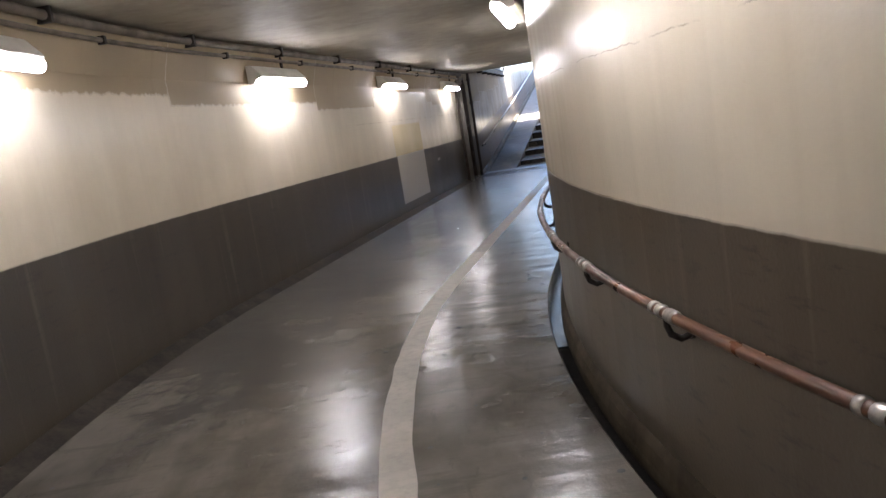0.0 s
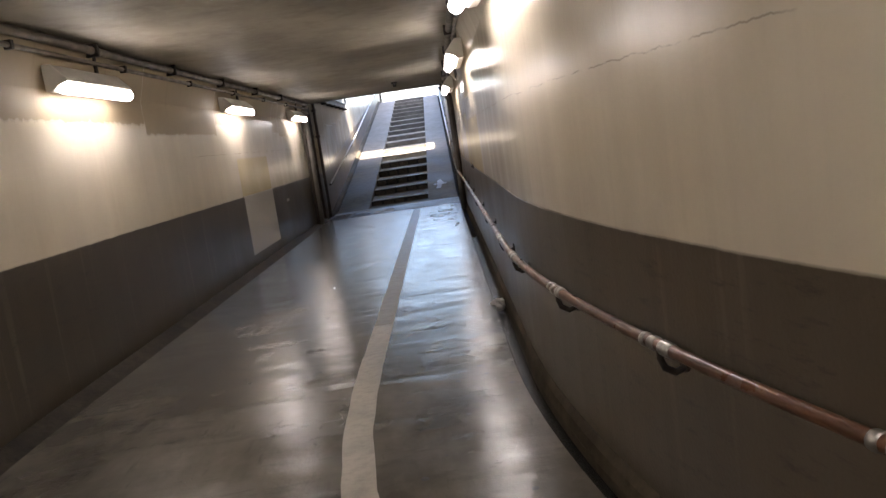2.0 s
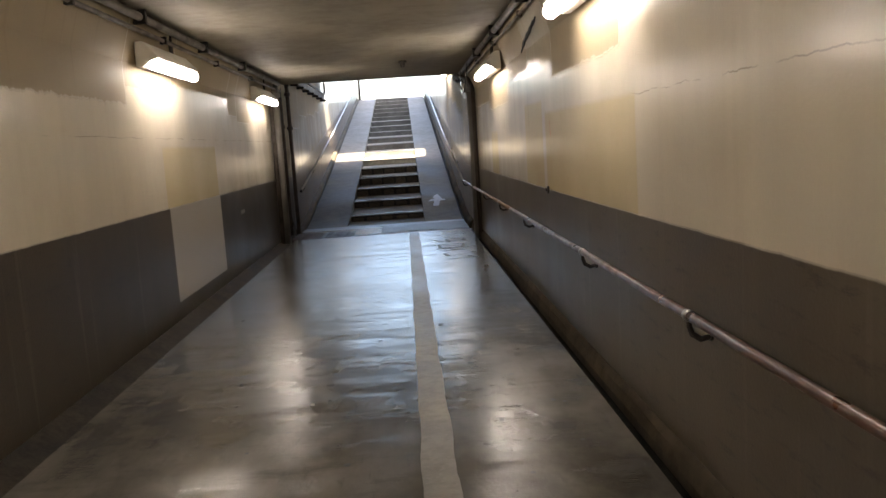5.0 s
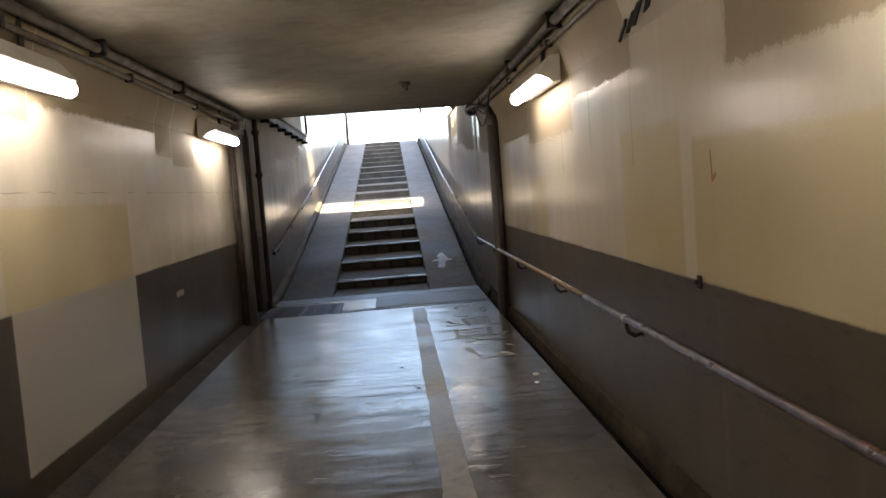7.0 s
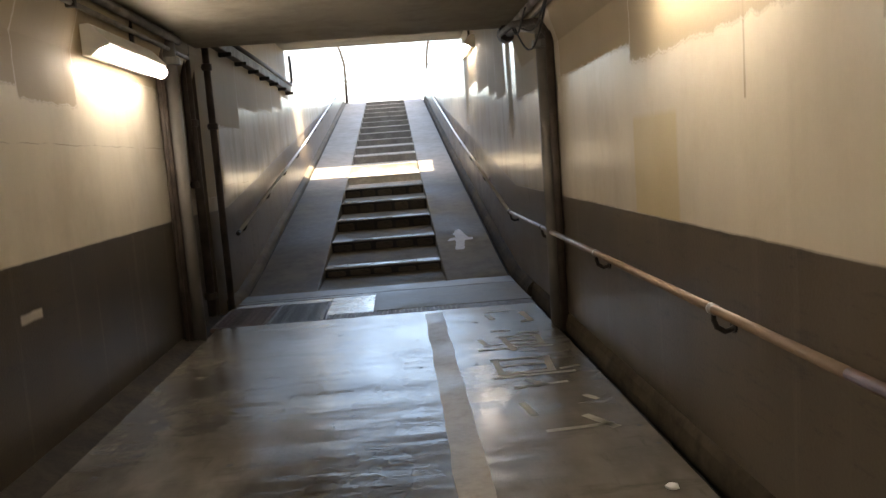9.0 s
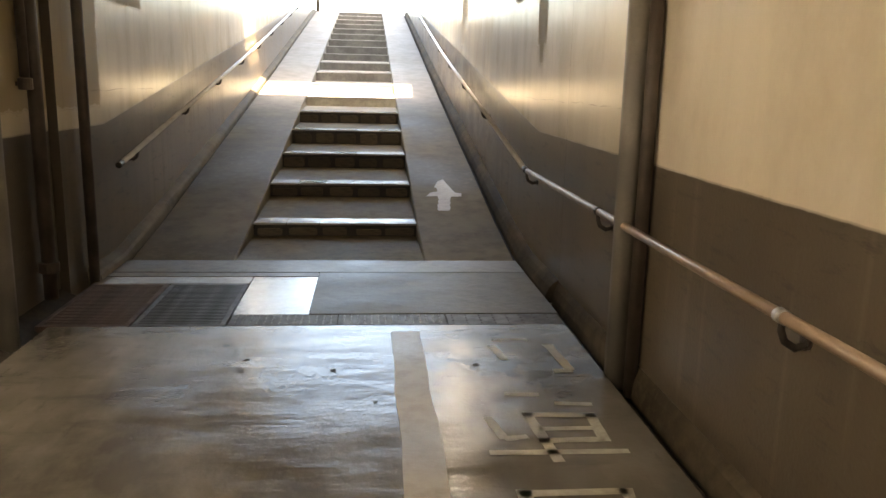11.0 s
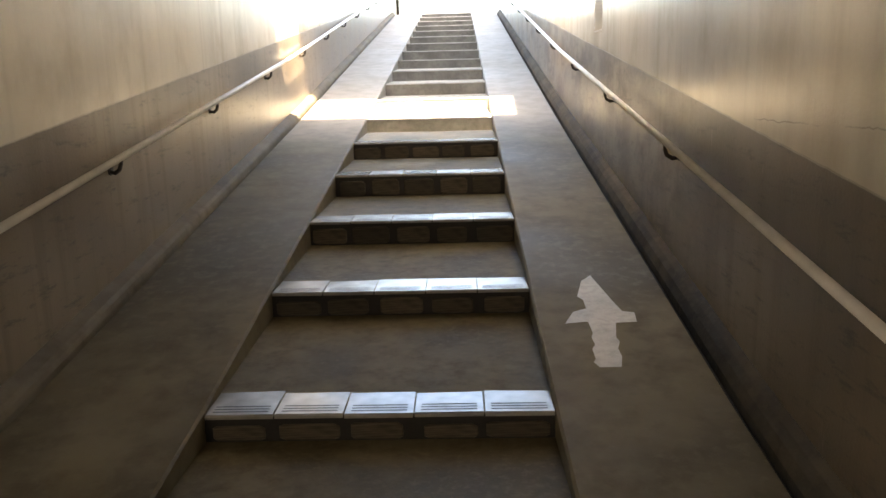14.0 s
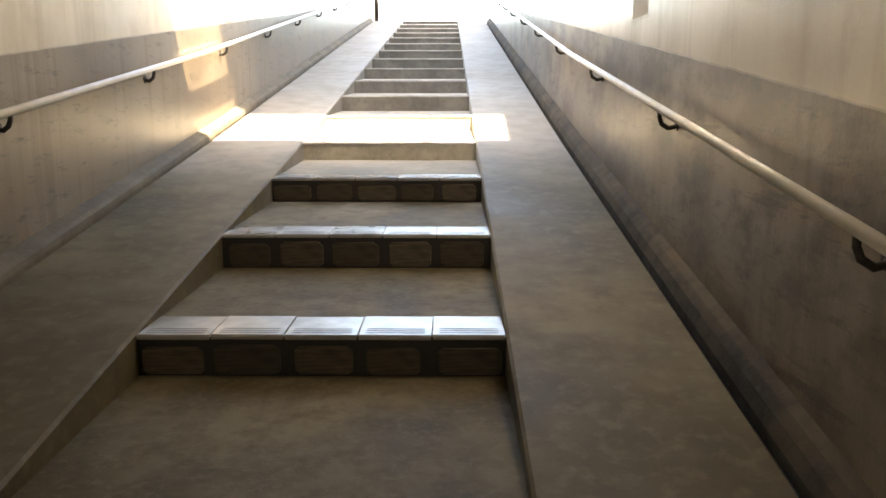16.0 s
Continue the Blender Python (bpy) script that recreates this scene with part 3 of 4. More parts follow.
# ---- lamps ----
def wall_lamp():
    """A batten lamp: a wedge-backed white body with one lit tube, seen from the wall at x = 0, facing +x."""
    root = thing("wall_lamp", "white enamel batten lamp with lit fluorescent tube", "lamp", "tunnel lamps")
    bm = B()
    prof = [(0.0, 0.17), (0.0, -0.03), (0.06, -0.034), (0.1, 0.0), (0.13, 0.012), (0.178, 0.03), (0.182, 0.045), (0.075, 0.165), (0.06, 0.17)]
    rings = [[bm.verts.new((x, y, z)) for x, z in prof] for y in (-0.64, 0.64)]
    n = len(prof)
    for i in range(n):
        bm.faces.new((rings[0][i], rings[0][(i + 1) % n], rings[1][(i + 1) % n], rings[1][i]))
    bm.faces.new(rings[0])
    bm.faces.new(rings[1])
    bmesh.ops.recalc_face_normals(bm, faces=bm.faces[:])
    bmesh.ops.bevel(bm, geom=bm.edges[:], offset=0.006, segments=1, affect="EDGES")
    part("body", bm, FITTING, root)
    part("tube", tube(B(), [(0.135, -0.635, -0.012), (0.135, -0.62, -0.012), (0.135, 0.62, -0.012), (0.135, 0.635, -0.012)], [0.03, 0.05, 0.05, 0.03], 14), TUBE, root, "glowing white tube", True)
    part("hanger", tube(B(), [(0.05, 0.25, 0.15), (0.045, 0.25, 0.34)], 0.018, 8), IRON, root, "dark conduit drop")
    return root


lamp = wall_lamp()


def lamp_pose(x, s, z, facing):
    px, py = place(x, s)
    return pose(px, py, z, 0, 0, turn_at(s) + (0 if facing > 0 else 180))


WEST_LAMPS = [-4.7, 0.35, 5.4, 10.07, 14.92, 19.8]
EAST_LAMPS = [-2.0, 3.2, 7.65, 12.15, 17.15]
lamp.matrix_world = lamp_pose(WEST + 0.05, WEST_LAMPS[0], 2.3, 1)
for s in WEST_LAMPS[1:]:
    copy_thing(lamp, lamp_pose(WEST + 0.05, s, 2.3, 1))
for s in EAST_LAMPS:
    copy_thing(lamp, lamp_pose(EAST - 0.05, s, 2.3, -1))
copy_thing(lamp, lamp_pose(EAST, 27.0, 3.12, -1))


# ---- conduits under the ceiling ----
def conduit(x, z, r, s0, s1, label, clips, mat=CONDUIT, side=1):
    root = thing("conduit", label, "pipe", "ceiling conduits")
    pts = [(*place(x, s), z) for s in stops(s0, s1)]
    part("pipe", tube(B(), pts, r, 10), mat, root, "", True)
    for s in clips:
        px, py = place(x, s)
        bm = box(B(), -r * 1.5, r * 1.5, -0.02, 0.02, -r * 1.5, r * 1.7, 0.004)
        bm.transform(pose(px, py, z, 0, 0, turn_at(s)))
        part("clip", bm, IRON, root, "dark pipe clip")
    return root


_clips = [BACK + 1.2 + 2.0 * i for i in range(15)]
conduit(WEST + 0.145, 2.645, 0.036, BACK, 21.2, "brown painted conduit along the ceiling edge", _clips)
conduit(WEST + 0.115, 2.55, 0.02, BACK, 21.6, "thin brown conduit along the haunch", [c + 0.7 for c in _clips])
conduit(EAST - 0.145, 2.645, 0.036, BACK, 21.7, "brown painted conduit along the ceiling edge", _clips)
conduit(EAST - 0.11, 2.56, 0.016, BACK, 21.3, "thin brown conduit along the haunch", [c + 0.4 for c in _clips])

# cable tray on the covered stairwell wall
tray = thing("cable_tray", "rusty brown cable tray ending at the daylight", "cable tray")
part("channel", box(B(), WELL, WELL + 0.1, 22.6, 28.95, 2.82, 2.94, 0.01), PIPE_DARK, tray)
part("cable", tube(B(), [(WEST + 0.16, 22.5, 2.96), (WEST + 0.165, 26, 2.98), (WEST + 0.16, 28.98, 2.96), (WEST + 0.17, 29.05, 3.05), (WEST + 0.16, 29.06, 3.5)], 0.028, 8), IRON, tray, "dark cable", True)
for i in range(7):
    y = 23.3 + 0.92 * i
    part("support", box(B(), WELL, WELL + 0.15, y - 0.03, y + 0.03, 2.77, 2.82, 0.006), IRON, tray, "dark steel support")


# ---- upright pipes ----
def upright(name, label, x, y, r, z0, z1, mat, collars=(), collar_mat=None):
    root = thing(name, label, "pipe")
    part("pipe", tube(B(), [(x, y, z0), (x, y, z1)], r, 14), mat, root, "", True)
    for z in collars:
        part("collar", tube(B(), [(x, y, z - 0.035), (x, y, z - 0.03), (x, y, z + 0.03), (x, y, z + 0.035)], [r * 1.05, r * 1.45, r * 1.45, r * 1.05], 14), collar_mat or PIPE_DARK, root, "dark pipe collar")
        part("clamp", box(B(), min(x, x + (WEST - x if x < -3 else EAST - x)), max(x, x + (WEST - x if x < -3 else EAST - x)), y - 0.015, y + 0.015, z - 0.012, z + 0.012), IRON, root, "wall clamp")
    return root


upright("downpipe", "thick grey rainwater pipe on the wall", WEST + 0.09, 21.02, 0.07, -0.08, HIGH, PIPE_GREY, (2.45,), PIPE_GREY)
upright("dark_pipe", "thin dark rusty pipe beside the downpipe", WEST + 0.05, 20.9, 0.03, -0.07, HIGH, PIPE_DARK)
upright("dark_pipe", "thin dark rusty pipe beside the downpipe", WEST + 0.04, 20.835, 0.02, -0.07, HIGH, PIPE_DARK)
upright("conduit_riser", "dark riser pipe with couplings", WEST + 0.06, 21.74, 0.042, 0.05, 2.72, PIPE_DARK, (0.25, 1.95))
upright("conduit_stub", "short black cable pipe on the wall", WEST + 0.05, 21.64, 0.028, 1.33, 2.72, PIPE_DARK, (1.36,))
upright("rusty_pipe", "slim rusty pipe with black couplings", WELL + 0.055, 22.37, 0.036, -0.02, 3.6, PIPE_DARK, (1.94, 2.55))
upright("downpipe", "thick grey rainwater pipe by the landing", EAST - 0.066, 20.5, 0.062, -0.08, 2.4, PIPE_GREY, (2.32,), PIPE_GREY)
# the black shadow beside the east downpipe, shaped as a thin dark pipe
upright("dark_pipe", "dark pipe standing in for shadow beside the downpipe", EAST - 0.038, 20.36, 0.034, -0.08, 2.4, PIPE_DARK)
elbow = thing("pipe_elbow", "grey and black pipe bends under the ceiling", "pipe")
part("bend", tube(B(), [(EAST - 0.066, 20.5, 2.36), (EAST - 0.075, 20.52, 2.45), (EAST - 0.11, 20.95, 2.54), (EAST - 0.13, 21.45, 2.62), (EAST - 0.13, 21.95, 2.64)], 0.055, 12), PIPE_GREY, elbow, "", True)
part("dark_bend", tube(B(), [(EAST - 0.038, 20.36, 2.36), (EAST - 0.1, 20.47, 2.5), (EAST - 0.2, 21.2, 2.6), (EAST - 0.22, 21.9, 2.62)], 0.03, 10), PIPE_DARK, elbow, "dark bend", True)
part("flange", tube(B(), [(EAST - 0.15, 21.86, 2.63), (EAST - 0.15, 22.02, 2.63)], 0.09, 10), IRON, elbow, "dark pipe end")
cables = thing("loose_cable", "loose black cables sagging from the conduit", "cable")
for k, (sag, reach) in enumerate(((0.16, 1.6), (0.3, 2.1), (0.1, 1.2))):
    pts = []
    for i in range(13):
        f = i / 12
        pts.append((EAST - 0.16 - 0.02 * k, 21.3 - reach * f * (1 - 0.15 * k), 2.6 - sag * 4 * f * (1 - f) + 0.03 * math.sin(7 * f + k)))
    part("cable", tube(B(), pts, 0.008, 6), CABLE, cables, "", True)
sensor = thing("ceiling_fitting", "small dark round fitting under the ceiling", "fitting")
part("base", tube(B(), [(-2.89, 19.22, HIGH), (-2.89, 19.22, HIGH - 0.03)], 0.06, 12), IRON, sensor)
part("stem", tube(B(), [(-2.89, 19.22, HIGH - 0.03), (-2.89, 19.22, HIGH - 0.09)], [0.035, 0.028], 10), IRON, sensor)


# ---- handrails ----
RAIL_X, RAIL_Z, RAIL_R = -1.86, 0.757, 0.021


def bracket(parent, wall_x, rail_x, s, z, joints):
    """A hooked arm from the wall to the underside of the rail, and the joint on the rail above it."""
    px, py = place(rail_x, s)
    turn = turn_at(s)
    side = wall_x - rail_x
    m = pose(px, py, z, 0, 0, turn)
    bm = tube(B(), [(0, 0, -0.01), (0, -0.004, -0.045), (side * 0.1, -0.012, -0.075), (side * 0.45, -0.018, -0.095), (side * 0.8, -0.012, -0.09), (side, 0, -0.08)], [0.011, 0.012, 0.013, 0.013, 0.012, 0.012], 8)
    bm.transform(m)
    arm = part("bracket", bm, IRON, parent, "dark hooked wall bracket", True)
    bm = tube(B(), [(side, 0, -0.08), (side * 0.9, 0, -0.08)], 0.03, 10)
    bm.transform(m)
    part("rosette", bm, IRON, arm)
    if joints == 2:
        for y0, y1 in ((-0.1, -0.03), (0.0, 0.045), (0.07, 0.1)):
            bm = tube(B(), [(0, y0, 0), (0, y0 + 0.012, 0), (0, y1 - 0.012, 0), (0, y1, 0)], [0.0235, 0.0262, 0.0262, 0.0235], 12)
            bm.transform(m)
            part("joint", bm, CHROME, parent, "bright metal rail joint", True)
    elif joints == 1:
        bm = tube(B(), [(0, -0.02, 0), (0, 0.02, 0)], 0.0245, 12)
        bm.transform(m)
        part("collar", bm, IRON if s > 20.5 else CHROME, parent, "thin rail collar", True)


rail = thing("handrail", "brown vinyl handrail on hooked dark brackets", "handrail")
part("tube", tube(B(), [(*place(RAIL_X, s), RAIL_Z) for s in stops(BACK + 0.05, 16.0, 0.25)], RAIL_R, 12), BROWN, rail, "", True)
JOINTED = [along(RAIL_X, y) for y in (2.85, 3.85, 4.82, 5.8, 6.85, 7.98, 8.85)]
for s in [JOINTED[0] - 1.25 * k for k in range(1, 7)] + JOINTED:
    bracket(rail, EAST, RAIL_X, s, RAIL_Z, 2)
for s in (10.64, 12.55, 15.05):
    bracket(rail, EAST, RAIL_X, s, RAIL_Z, 1)

# the level stretch has the sky's gloss put into a paler brown
rail = thing("handrail", "brown handrail paled with painted sky gloss, running up the stairs", "handrail")
part("tube", tube(B(), [(RAIL_X, 16.002, RAIL_Z), (RAIL_X, 22.93, RAIL_Z)], RAIL_R, 12), worn("glossed_brown_rail", (0.33, 0.235, 0.165), 0.37, 0.7, 5, 0, 0.05, 0.2), rail, "", True)
part("stair_tube", tube(B(), [(RAIL_X, 22.97, RAIL_Z), (RAIL_X, 30.5, RAIL_Z + 1.14), (RAIL_X, 46.0, RAIL_Z + 3.76)], RAIL_R, 12), PALE, rail, "pale vinyl tube", True)
part("elbow", tube(B(), [(RAIL_X, 22.9, RAIL_Z), (RAIL_X, 22.95, RAIL_Z + 0.001), (RAIL_X, 23.0, RAIL_Z + 0.005)], 0.026, 12), IRON, rail, "dark elbow joint", True)
for s in (17.0, 18.947, 20.906, 22.9):
    bracket(rail, EAST, RAIL_X, s, RAIL_Z, 1)


def stair_rail_z(s):
    return RAIL_Z + (1.14 * (s - 22.97) / 7.53 if s < 30.5 else 1.14 + 2.62 * (s - 30.5) / 15.5)


for i in range(11):
    s = 25.52 + 1.95 * i
    bracket(rail, EAST, RAIL_X, s, stair_rail_z(s), 0)
LEFT_X = -4.99
rail = thing("handrail", "pale vinyl handrail climbing beside the ramp", "handrail")
part("stair_tube", tube(B(), [(LEFT_X, 23.05, RAIL_Z), (LEFT_X, 30.5, RAIL_Z + 1.14), (LEFT_X, 46.0, RAIL_Z + 3.76)], RAIL_R, 12), PALE, rail, "", True)
part("end_cap", tube(B(), [(LEFT_X, 23.0, RAIL_Z - 0.008), (LEFT_X, 23.08, RAIL_Z + 0.004)], 0.025, 12), IRON, rail, "dark end cap")
for i in range(12):
    s = 23.52 + 1.94 * i
    bracket(rail, WELL, LEFT_X, s, stair_rail_z(s), 0)


# ---- marks on the floor ----
def ragged_strip(x0, x1, ss, z, rag=0.006):
    bm = B()
    layer = bm.loops.layers.uv.verify()
    rows = []
    for s in ss:
        a = x0 + rag * noise.noise((s * 2.1, 0, 0)) + rag * 0.5 * noise.noise((s * 9.0, 3, 0))
        b = x1 + rag * noise.noise((s * 2.1, 7, 0)) + rag * 0.5 * noise.noise((s * 9.0, 11, 0))
        rows.append([bm.verts.new((*place(a, s), z)), bm.verts.new((*place(b, s), z))])
    for p, q in zip(rows, rows[1:]):
        bm.faces.new((p[0], p[1], q[1], q[0]))
    geo = bmesh.ops.extrude_face_region(bm, geom=bm.faces[:])
    for v in geo["geom"]:
        if isinstance(v, bmesh.types.BMVert):
            v.co.z -= 0.003
    bmesh.ops.recalc_face_normals(bm, faces=bm.faces[:])
    return bm


for _a, _b, _m, _l in ((BACK + 0.2, 9.98, LINE, "off-white centre line painted along the floor"), (9.985, 21.17, LINE_WORN, "trodden beige centre line along the floor")):
    tagged(part("centre_line", ragged_strip(-2.965, -2.8, [_a + (_b - _a) * i / 180 for i in range(181)], 0.003, 0.012), _m), _l, "floor marking", kind="structure")


def stroke(bm, x0, y0, x1, y1, w, z=0.003):
    """A worn painted stroke from one point to another."""
    a, b = Vector((x0, y0)), Vector((x1, y1))
    d = (b - a).normalized()
    n = Vector((-d.y, d.x)) * w / 2
    k = 5
    rows = []
    for i in range(k + 1):
        p = a.lerp(b, i / k)
        j = 0.7 + 0.5 * abs(noise.noise((p.x * 17, p.y * 17, 1)))
        rows.append([bm.verts.new((*(p + n * j), z)), bm.verts.new((*(p - n * j), z))])
    faces = [bm.faces.new((p[0], p[1], q[1], q[0])) for p, q in zip(rows, rows[1:])]
    for f in faces:
        f.normal_update()
        if f.normal.z < 0:
            f.normal_flip()


bm = B()
for x0, y0, x1, y1, w in (
    (-2.57, 19.24, -2.17, 19.24, 0.06), (-2.55, 19.07, -2.2, 19.07, 0.05), (-2.56, 18.88, -2.2, 18.88, 0.06), (-2.54, 19.26, -2.53, 18.87, 0.06), (-2.17, 19.26, -2.2, 18.86, 0.06),
    (-2.6, 18.8, -2.05, 18.82, 0.05), (-2.14, 18.9, -2.0, 18.94, 0.04), (-2.4, 18.72, -2.3, 18.55, 0.06), (-2.5, 18.55, -2.15, 18.6, 0.05),
    (-2.42, 19.92, -2.1, 19.9, 0.06), (-2.38, 19.77, -2.13, 19.77, 0.05), (-2.4, 19.66, -2.13, 19.66, 0.06), (-2.4, 19.94, -2.36, 19.47, 0.06), (-2.12, 19.92, -2.13, 19.64, 0.06),
    (-2.62, 19.56, -2.06, 19.55, 0.05), (-2.58, 19.9, -2.54, 19.68, 0.05), (-2.54, 19.68, -2.44, 19.7, 0.05),
    (-2.46, 20.16, -2.3, 20.14, 0.05), (-2.25, 20.04, -2.08, 20.02, 0.05),
    (-2.1, 20.86, -2.07, 20.46, 0.07), (-2.16, 20.45, -2.06, 20.45, 0.07), (-2.42, 20.86, -2.38, 20.62, 0.06), (-2.4, 20.95, -2.2, 20.95, 0.05),
    (-2.5, 18.25, -2.46, 18.0, 0.06), (-2.45, 17.75, -2.08, 17.78, 0.05), (-2.12, 18.3, -2.06, 18.2, 0.05), (-2.2, 17.95, -2.08, 17.72, 0.06),
):
    stroke(bm, x0, y0 + 0.055, x1, y1 + 0.055, w)
tagged(part("floor_lettering", bm, GLYPH), "worn pale lettering painted on the floor", "floor marking", kind="structure")

bm = B()
# the arrow painted on the ramp, its head up the slope
_v = [(-0.11, -0.6), (-0.01, -0.6), (0.012, -0.5), (0.008, -0.42), (0.03, -0.35), (0.022, -0.3), (0.05, -0.14), (0.16, -0.13), (0.17, -0.02), (0.11, 0.0), (0.085, 0.12), (0.04, 0.38), (0.02, 0.5), (-0.045, 0.42), (-0.1, 0.2), (-0.075, 0.15), (-0.075, 0.04), (-0.15, 0.0), (-0.21, -0.14), (-0.09, -0.12), (-0.085, -0.25), (-0.1, -0.3), (-0.095, -0.38), (-0.115, -0.42), (-0.115, -0.52), (-0.13, -0.55)]
verts = []
for dx, dy in _v:
    verts.append(bm.verts.new((-2.3 + dx, 25.0 + dy, slope(25.0 + dy) + 0.004)))
bm.faces.new(verts)
bmesh.ops.triangulate(bm, faces=bm.faces[:])
bmesh.ops.recalc_face_normals(bm, faces=bm.faces[:])
tagged(part("ramp_arrow", bm, ARROW), "worn pale arrow painted on the ramp", "floor marking", kind="structure")


# ---- drain gratings ----
def grating(x0, x1, y0, y1, metal, label):
    root = thing("drain_grating", label, "grating", "drain gratings")
    for a, b, c, d in ((x0, x1, y0, y0 + 0.03), (x0, x1, y1 - 0.03, y1), (x0, x0 + 0.03, y0 + 0.03, y1 - 0.03), (x1 - 0.03, x1, y0 + 0.03, y1 - 0.03)):
        part("frame", box(B(), a, b, c, d, -0.05, 0.0, 0.003), metal, root)
    k = round((y1 - y0 - 0.06) / 0.032)
    first = None
    for i in range(k):
        y = y0 + 0.03 + (y1 - y0 - 0.06) * (i + 0.5) / k
        if first is None:
            first = part("bar", box(B(), x0 + 0.03, x1 - 0.03, y - 0.009, y + 0.009, -0.045, -0.002), metal, root)
            y_first = y
        else:
            o = new("bar", first.data)
            o.parent, o.location = root, (0, y - y_first, 0)
    return root


grating(-4.47, -3.935, 21.31, 22.29, GRATE, "dark steel bar grating over the cross drain")
grating(-5.0, -4.48, 21.31, 22.29, RUST, "rust-brown steel bar grating beside the wall")


def cover_plate(x0, x1, studs, label):
    """A steel plate in the channel across the floor, with raised lozenges on it."""
    root = thing("cover_plate", label, "cover plate", "channel cover plates")
    y0, y1, top = 21.309, 21.526, 0.0
    part("plate", box(B(), x0, x1, y0, y1, -0.012, top, 0.002), GRATE, root)
    bm = B()
    nx, ny = round((x1 - x0 - 0.03) / 0.042), 7
    for i in range(nx):
        for j in range(ny):
            if not studs and (i % 2 or j % 2):
                continue
            x = x0 + 0.015 + (x1 - x0 - 0.03) * (i + 0.5) / nx
            y = y0 + 0.012 + (y1 - y0 - 0.024) * (j + 0.5) / ny
            a, b = (0.017, 0.006) if (i + j) % 2 else (0.008, 0.012)
            low = [bm.verts.new((x + p * a, y + q * b, top - 0.001)) for p, q in ((-1, 0), (0, -1), (1, 0), (0, 1))]
            high = [bm.verts.new((x + p * a * 0.6, y + q * b * 0.6, top + 0.0035)) for p, q in ((-1, 0), (0, -1), (1, 0), (0, 1))]
            for k in range(4):
                bm.faces.new((low[k], low[(k + 1) % 4], high[(k + 1) % 4], high[k]))
            bm.faces.new(high)
    tagged(part("raised_pattern", bm, STUD if studs else GRATE, root), "worn bright raised lozenges" if studs else "low dark lozenges", kind="stuff")


cover_plate(-3.92, -3.283, True, "worn chequered steel plate across the floor channel")
cover_plate(-3.277, -2.623, True, "worn chequered steel plate across the floor channel")
cover_plate(-2.615, -1.905, False, "plain dark steel plate ending at the gutter")

# ---- litter ----
paper = B()
bmesh.ops.create_icosphere(paper, subdivisions=3, radius=0.07)
for v in paper.verts:
    v.co *= 1.0 + 0.45 * noise.noise(v.co * 22) + 0.2 * noise.noise(v.co * 55)
    v.co.z *= 0.75
paper.transform(pose(-1.87, 10.22, -0.012))
tagged(part("crumpled_paper", paper, PAPER), "crumpled white paper lying in the wet gutter", "litter")
for k, (x, y, r) in enumerate(((-2.06, 17.0, 0.03), (-2.1, 16.75, 0.02), (-3.6, 12.2, 0.015), (-2.52, 25.0, 0.012))):
    bm = B()
    bmesh.ops.create_icosphere(bm, subdivisions=2, radius=r)
    for v in bm.verts:
        v.co *= 1.0 + 0.4 * noise.noise(v.co * 60 + Vector((k, 0, 0)))
        v.co.z *= 0.35
    bm.transform(pose(x, y, slope(y) + r * 0.3 if x > -2.3 or y < 20 else 0.19 + r * 0.3))
    tagged(part("paper_scrap", bm, PAPER), "small pale paper scrap on the floor", "litter", "paper scraps")

bm = B()
for k in range(150):
    s, x = random.uniform(0.0, 21.0), random.choice((random.uniform(-2.75, -1.95), random.uniform(-4.85, -3.0)))
    r, a0 = random.uniform(0.006, 0.02), random.uniform(0, 6.28)
    px, py = place(x, s)
    ring = [bm.verts.new((px + r * (1 + 0.3 * noise.noise((k, i, 0.5))) * math.cos(a0 + i * 0.785), py + r * 1.2 * math.sin(a0 + i * 0.785), 0.0025)) for i in range(8)]
    bm.faces.new(ring)
tagged(part("floor_specks", bm, NOTCH), "dark trodden gum and dirt specks on the floor", "dirt", kind="stuff")

# ---- marks and fittings on the walls ----
bm = B()
for k, (s, z, w, h, lean) in enumerate(((15.05, 2.34, 0.05, 0.13, 12), (14.96, 2.37, 0.035, 0.1, -20), (14.82, 2.38, 0.06, 0.2, 8), (14.7, 2.4, 0.1, 0.22, 5), (14.5, 2.42, 0.08, 0.2, -14), (14.3, 2.44, 0.09, 0.2, 10), (14.16, 2.45, 0.04, 0.12, -25))):
    one = box(B(), -0.004, 0.004, -w / 2, w / 2, -h / 2, h / 2)
    for v in one.verts:
        v.co.y += 0.02 * noise.noise(v.co * 31 + Vector((k, 0, 0)))
    x = EAST - 0.1 * max(0.0, z - 2.3) / 0.32 - 0.006
    one.transform(pose(x, s, z) @ pose(0, 0, 0, lean, 17.4 if z > 2.3 else 0, 0))
    me = bpy.data.meshes.new("stroke")
    one.to_mesh(me)
    one.free()
    bm.from_mesh(me)
tagged(part("wall_scrawl", bm, CABLE), "black spray-painted strokes high on the wall", "graffiti", kind="structure")
bm = B()
_v = [(13.985, 1.63), (13.972, 1.64), (13.962, 1.53), (13.93, 1.545), (13.925, 1.525), (13.975, 1.495)]
bm.faces.new([bm.verts.new((EAST - 0.003, y, z)) for y, z in _v])
bmesh.ops.triangulate(bm, faces=bm.faces[:])
tagged(part("wall_mark", bm, worn("orange_marker_paint", (0.5, 0.2, 0.03), 0.5, 0.6, 30)), "orange hand-painted hook mark on the wall", "graffiti", kind="structure")
plug = thing("wall_anchor", "small dark metal anchor on the wall", "fitting")
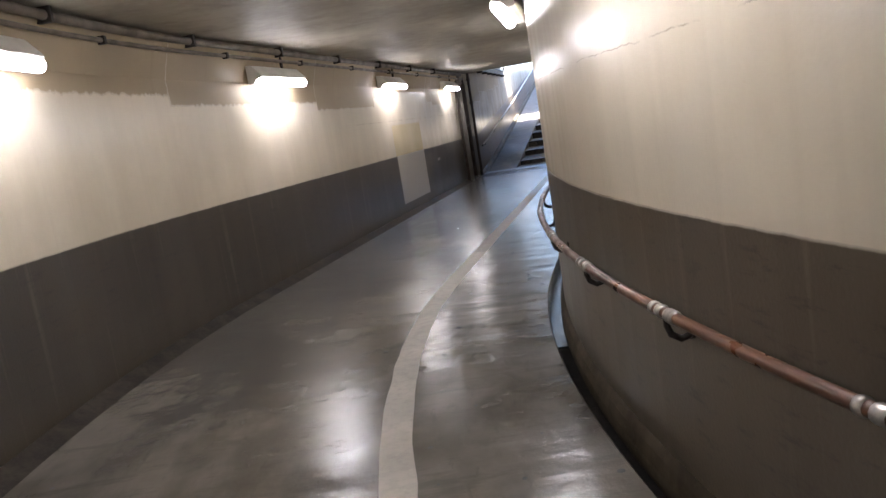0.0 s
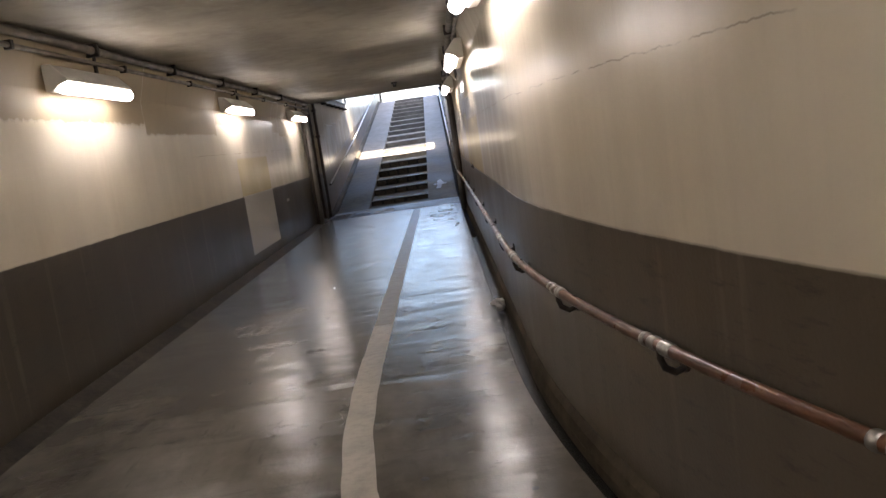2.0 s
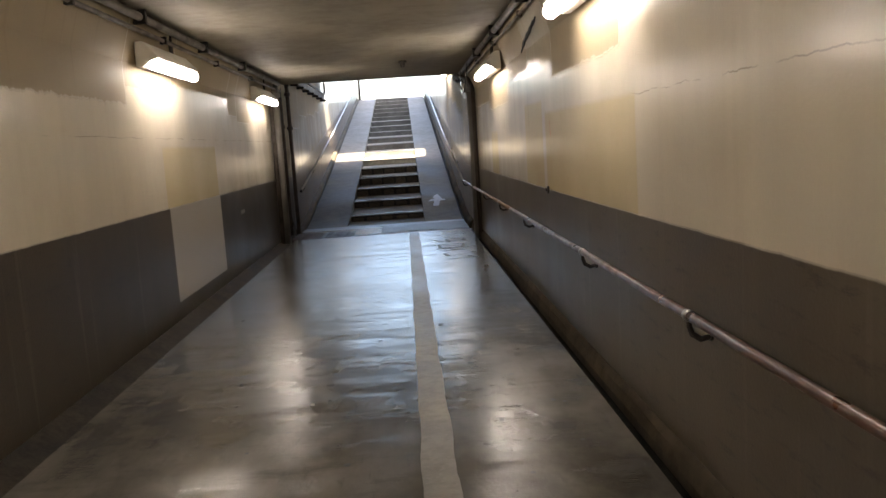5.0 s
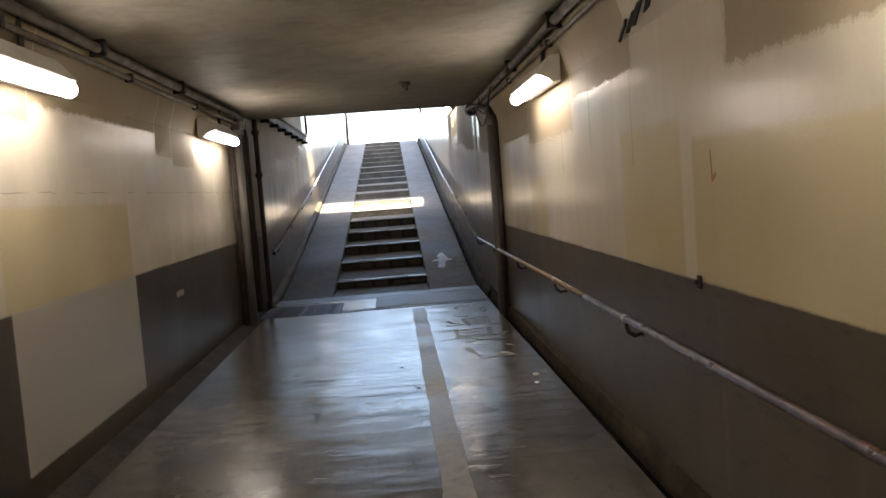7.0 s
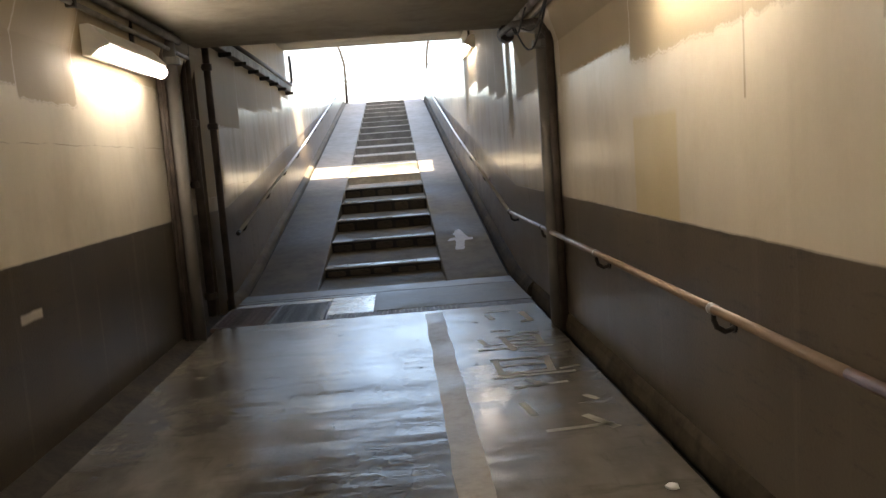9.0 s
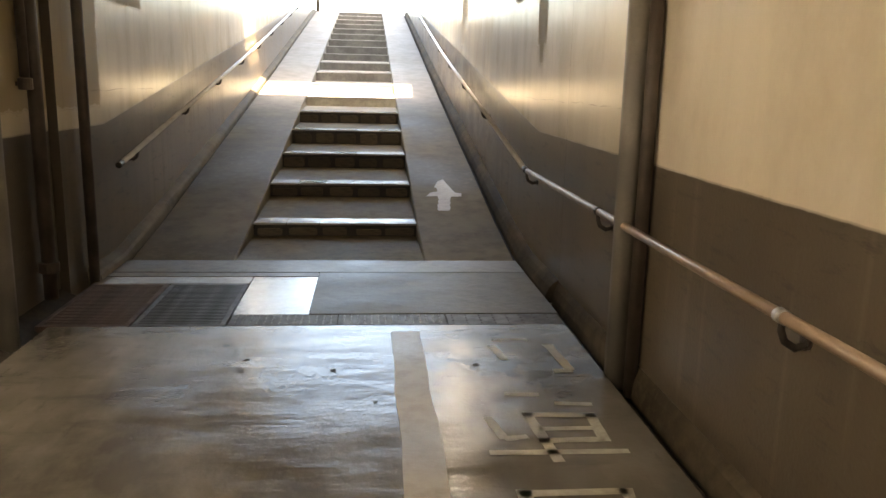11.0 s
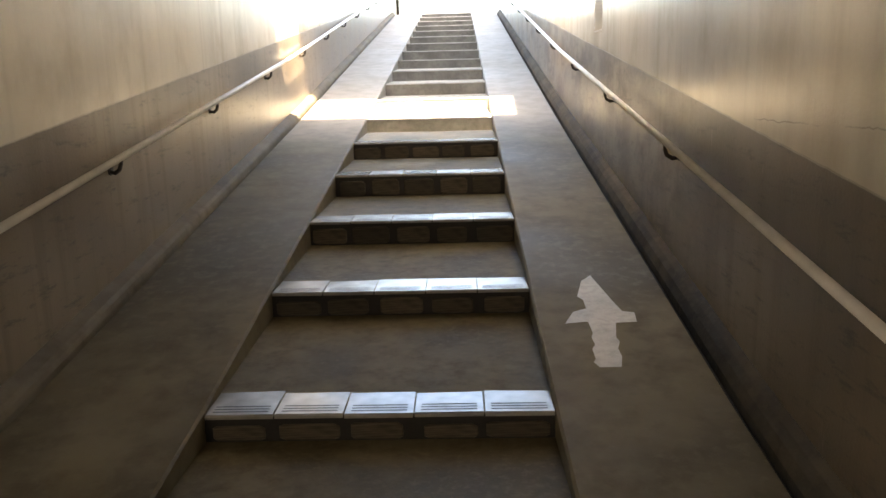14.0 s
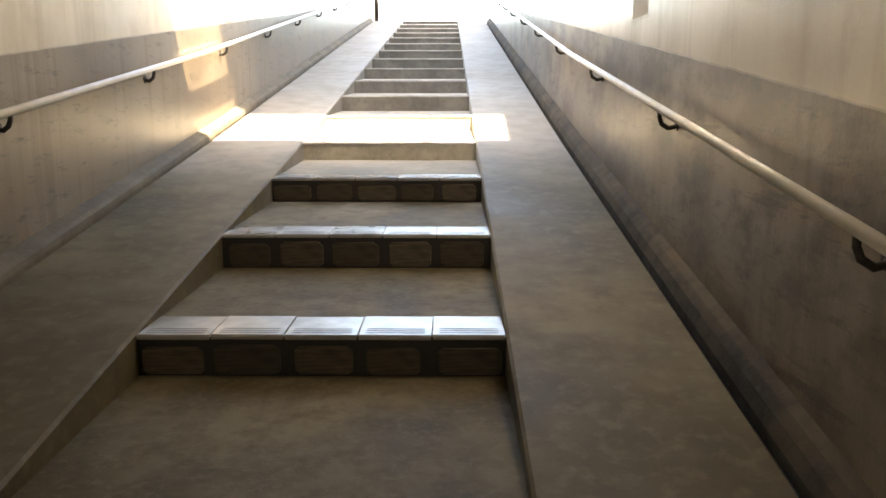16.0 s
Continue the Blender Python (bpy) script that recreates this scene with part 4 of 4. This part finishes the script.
part("plate", box(B(), EAST - 0.015, EAST, 14.13, 14.17, 1.03, 1.09, 0.005), IRON, plug)
part("bolt", tube(B(), [(EAST - 0.015, 14.15, 1.06), (EAST - 0.03, 14.15, 1.06)], 0.012, 8), IRON, plug)

# ---- street level ----
for x, lean in ((-4.93, -0.35), (-1.6, 0.25)):
    post = thing("street_post", "dark steel post leaning out at its top", "post", "street posts")
    part("shaft", tube(B(), [(x, 46.7, TOP_Z), (x, 46.7, TOP_Z + 1.6), (x + lean * 0.3, 46.7, TOP_Z + 2.1), (x + lean, 46.7, TOP_Z + 2.8)], 0.055, 12), IRON, post, "", True)
    part("foot", tube(B(), [(x, 46.7, TOP_Z), (x, 46.7, TOP_Z + 0.06)], 0.11, 12), IRON, post)
    part("collar", tube(B(), [(x, 46.7, TOP_Z + 0.9), (x, 46.7, TOP_Z + 1.0)], 0.075, 12), IRON, post)

# ---- tiles on the steps ----
def nosing_tile():
    """A grooved nosing tile, 0.298 m square, its front edge on y = 0."""
    bm = B()
    w, d, h = 0.1465, 0.285, 0.006
    rows = [[bm.verts.new((x, y, z)) for x in (-w, w)] for y, z in ((0.0, -0.004), (0.006, h), (d, h))]
    for a, b in zip(rows, rows[1:]):
        bm.faces.new((a[0], a[1], b[1], b[0]))
    for y in (0.028, 0.056, 0.084):
        f = bm.faces.new([bm.verts.new((x, y + e, h + 0.0006)) for x, e in ((-w * 0.82, 0), (w * 0.82, 0), (w * 0.82, 0.011), (-w * 0.82, 0.011))])
        f.material_index = 1
    base = [[bm.verts.new((x, y, -0.014 if y == 0 else -0.006)) for x in (-w, w)] for y in (0.0, d)]
    bm.faces.new((base[0][0], base[0][1], rows[0][1], rows[0][0]))
    bm.faces.new((rows[-1][0], rows[-1][1], base[1][1], base[1][0]))
    for i in (0, 1):
        bm.faces.new([r[i] for r in rows] + [base[1][i], base[0][i]])
    bmesh.ops.recalc_face_normals(bm, faces=bm.faces[:])
    me = bpy.data.meshes.new("nosing_tile")
    bm.to_mesh(me)
    bm.free()
    me.materials.append(TILE)
    me.materials.append(NOTCH)
    return me


def riser_tile():
    """A worn riser tile of unit height with rounded corners, standing proud of the mortar."""
    bm = B()
    w, c = 0.128, 0.02
    flat = [(-w + c, 0.0), (w - c, 0.0), (w, 0.12), (w, 0.82), (w - 1.4 * c, 1.0), (-w + c, 0.98), (-w, 0.85), (-w, 0.15)]
    rings = []
    for y, k in ((0.02, 1.0), (-0.002, 1.0), (-0.008, 0.95)):
        rings.append([bm.verts.new((x * k, y, 0.5 + (z - 0.5) * k)) for x, z in flat])
    for p, q in zip(rings, rings[1:]):
        for i in range(8):
            bm.faces.new((p[i], p[(i + 1) % 8], q[(i + 1) % 8], q[i]))
    bm.faces.new(rings[-1])
    bmesh.ops.recalc_face_normals(bm, faces=bm.faces[:])
    me = bpy.data.meshes.new("riser_tile")
    bm.to_mesh(me)
    bm.free()
    me.materials.append(RISER_TILE)
    return me


tile_mesh, riser_mesh = nosing_tile(), riser_tile()
for i, ((y, z), r) in enumerate(zip(NOSE, RISE)):
    strip = part("riser_backing", box(B(), -4.149, -2.651, y + 0.008, y + 0.02, z - r, z - 0.006), RISER if i < 5 else RISER_LIT if i < 7 else RISER_SHADED, stairs, "dark stained riser" if i < 5 else "mortar riser coloured pale as lit" if i < 7 else "mortar riser coloured grey as shaded")
    for k in range(5):
        x = -4.0 + 0.3 * k
        t = new("nosing_tile", tile_mesh)
        t.parent, t.matrix_basis = stairs, pose(x, y + 0.002 * random.uniform(-1, 1), z + 0.0015 * random.uniform(-1, 1), 0.4 + 0.4 * random.uniform(-1, 1), 0.25 * random.uniform(-1, 1), 0.3 * random.uniform(-1, 1))
        if i > 4:
            continue
        t = new("riser_tile", riser_mesh)
        t.parent = stairs
        t.matrix_basis = pose(x + 0.01 * random.uniform(-1, 1), y + 0.006, z - r + 0.008) @ Matrix.Diagonal((random.uniform(0.84, 1.08), 0.8, r - 0.05 + 0.008 * random.uniform(-1, 1), 1))
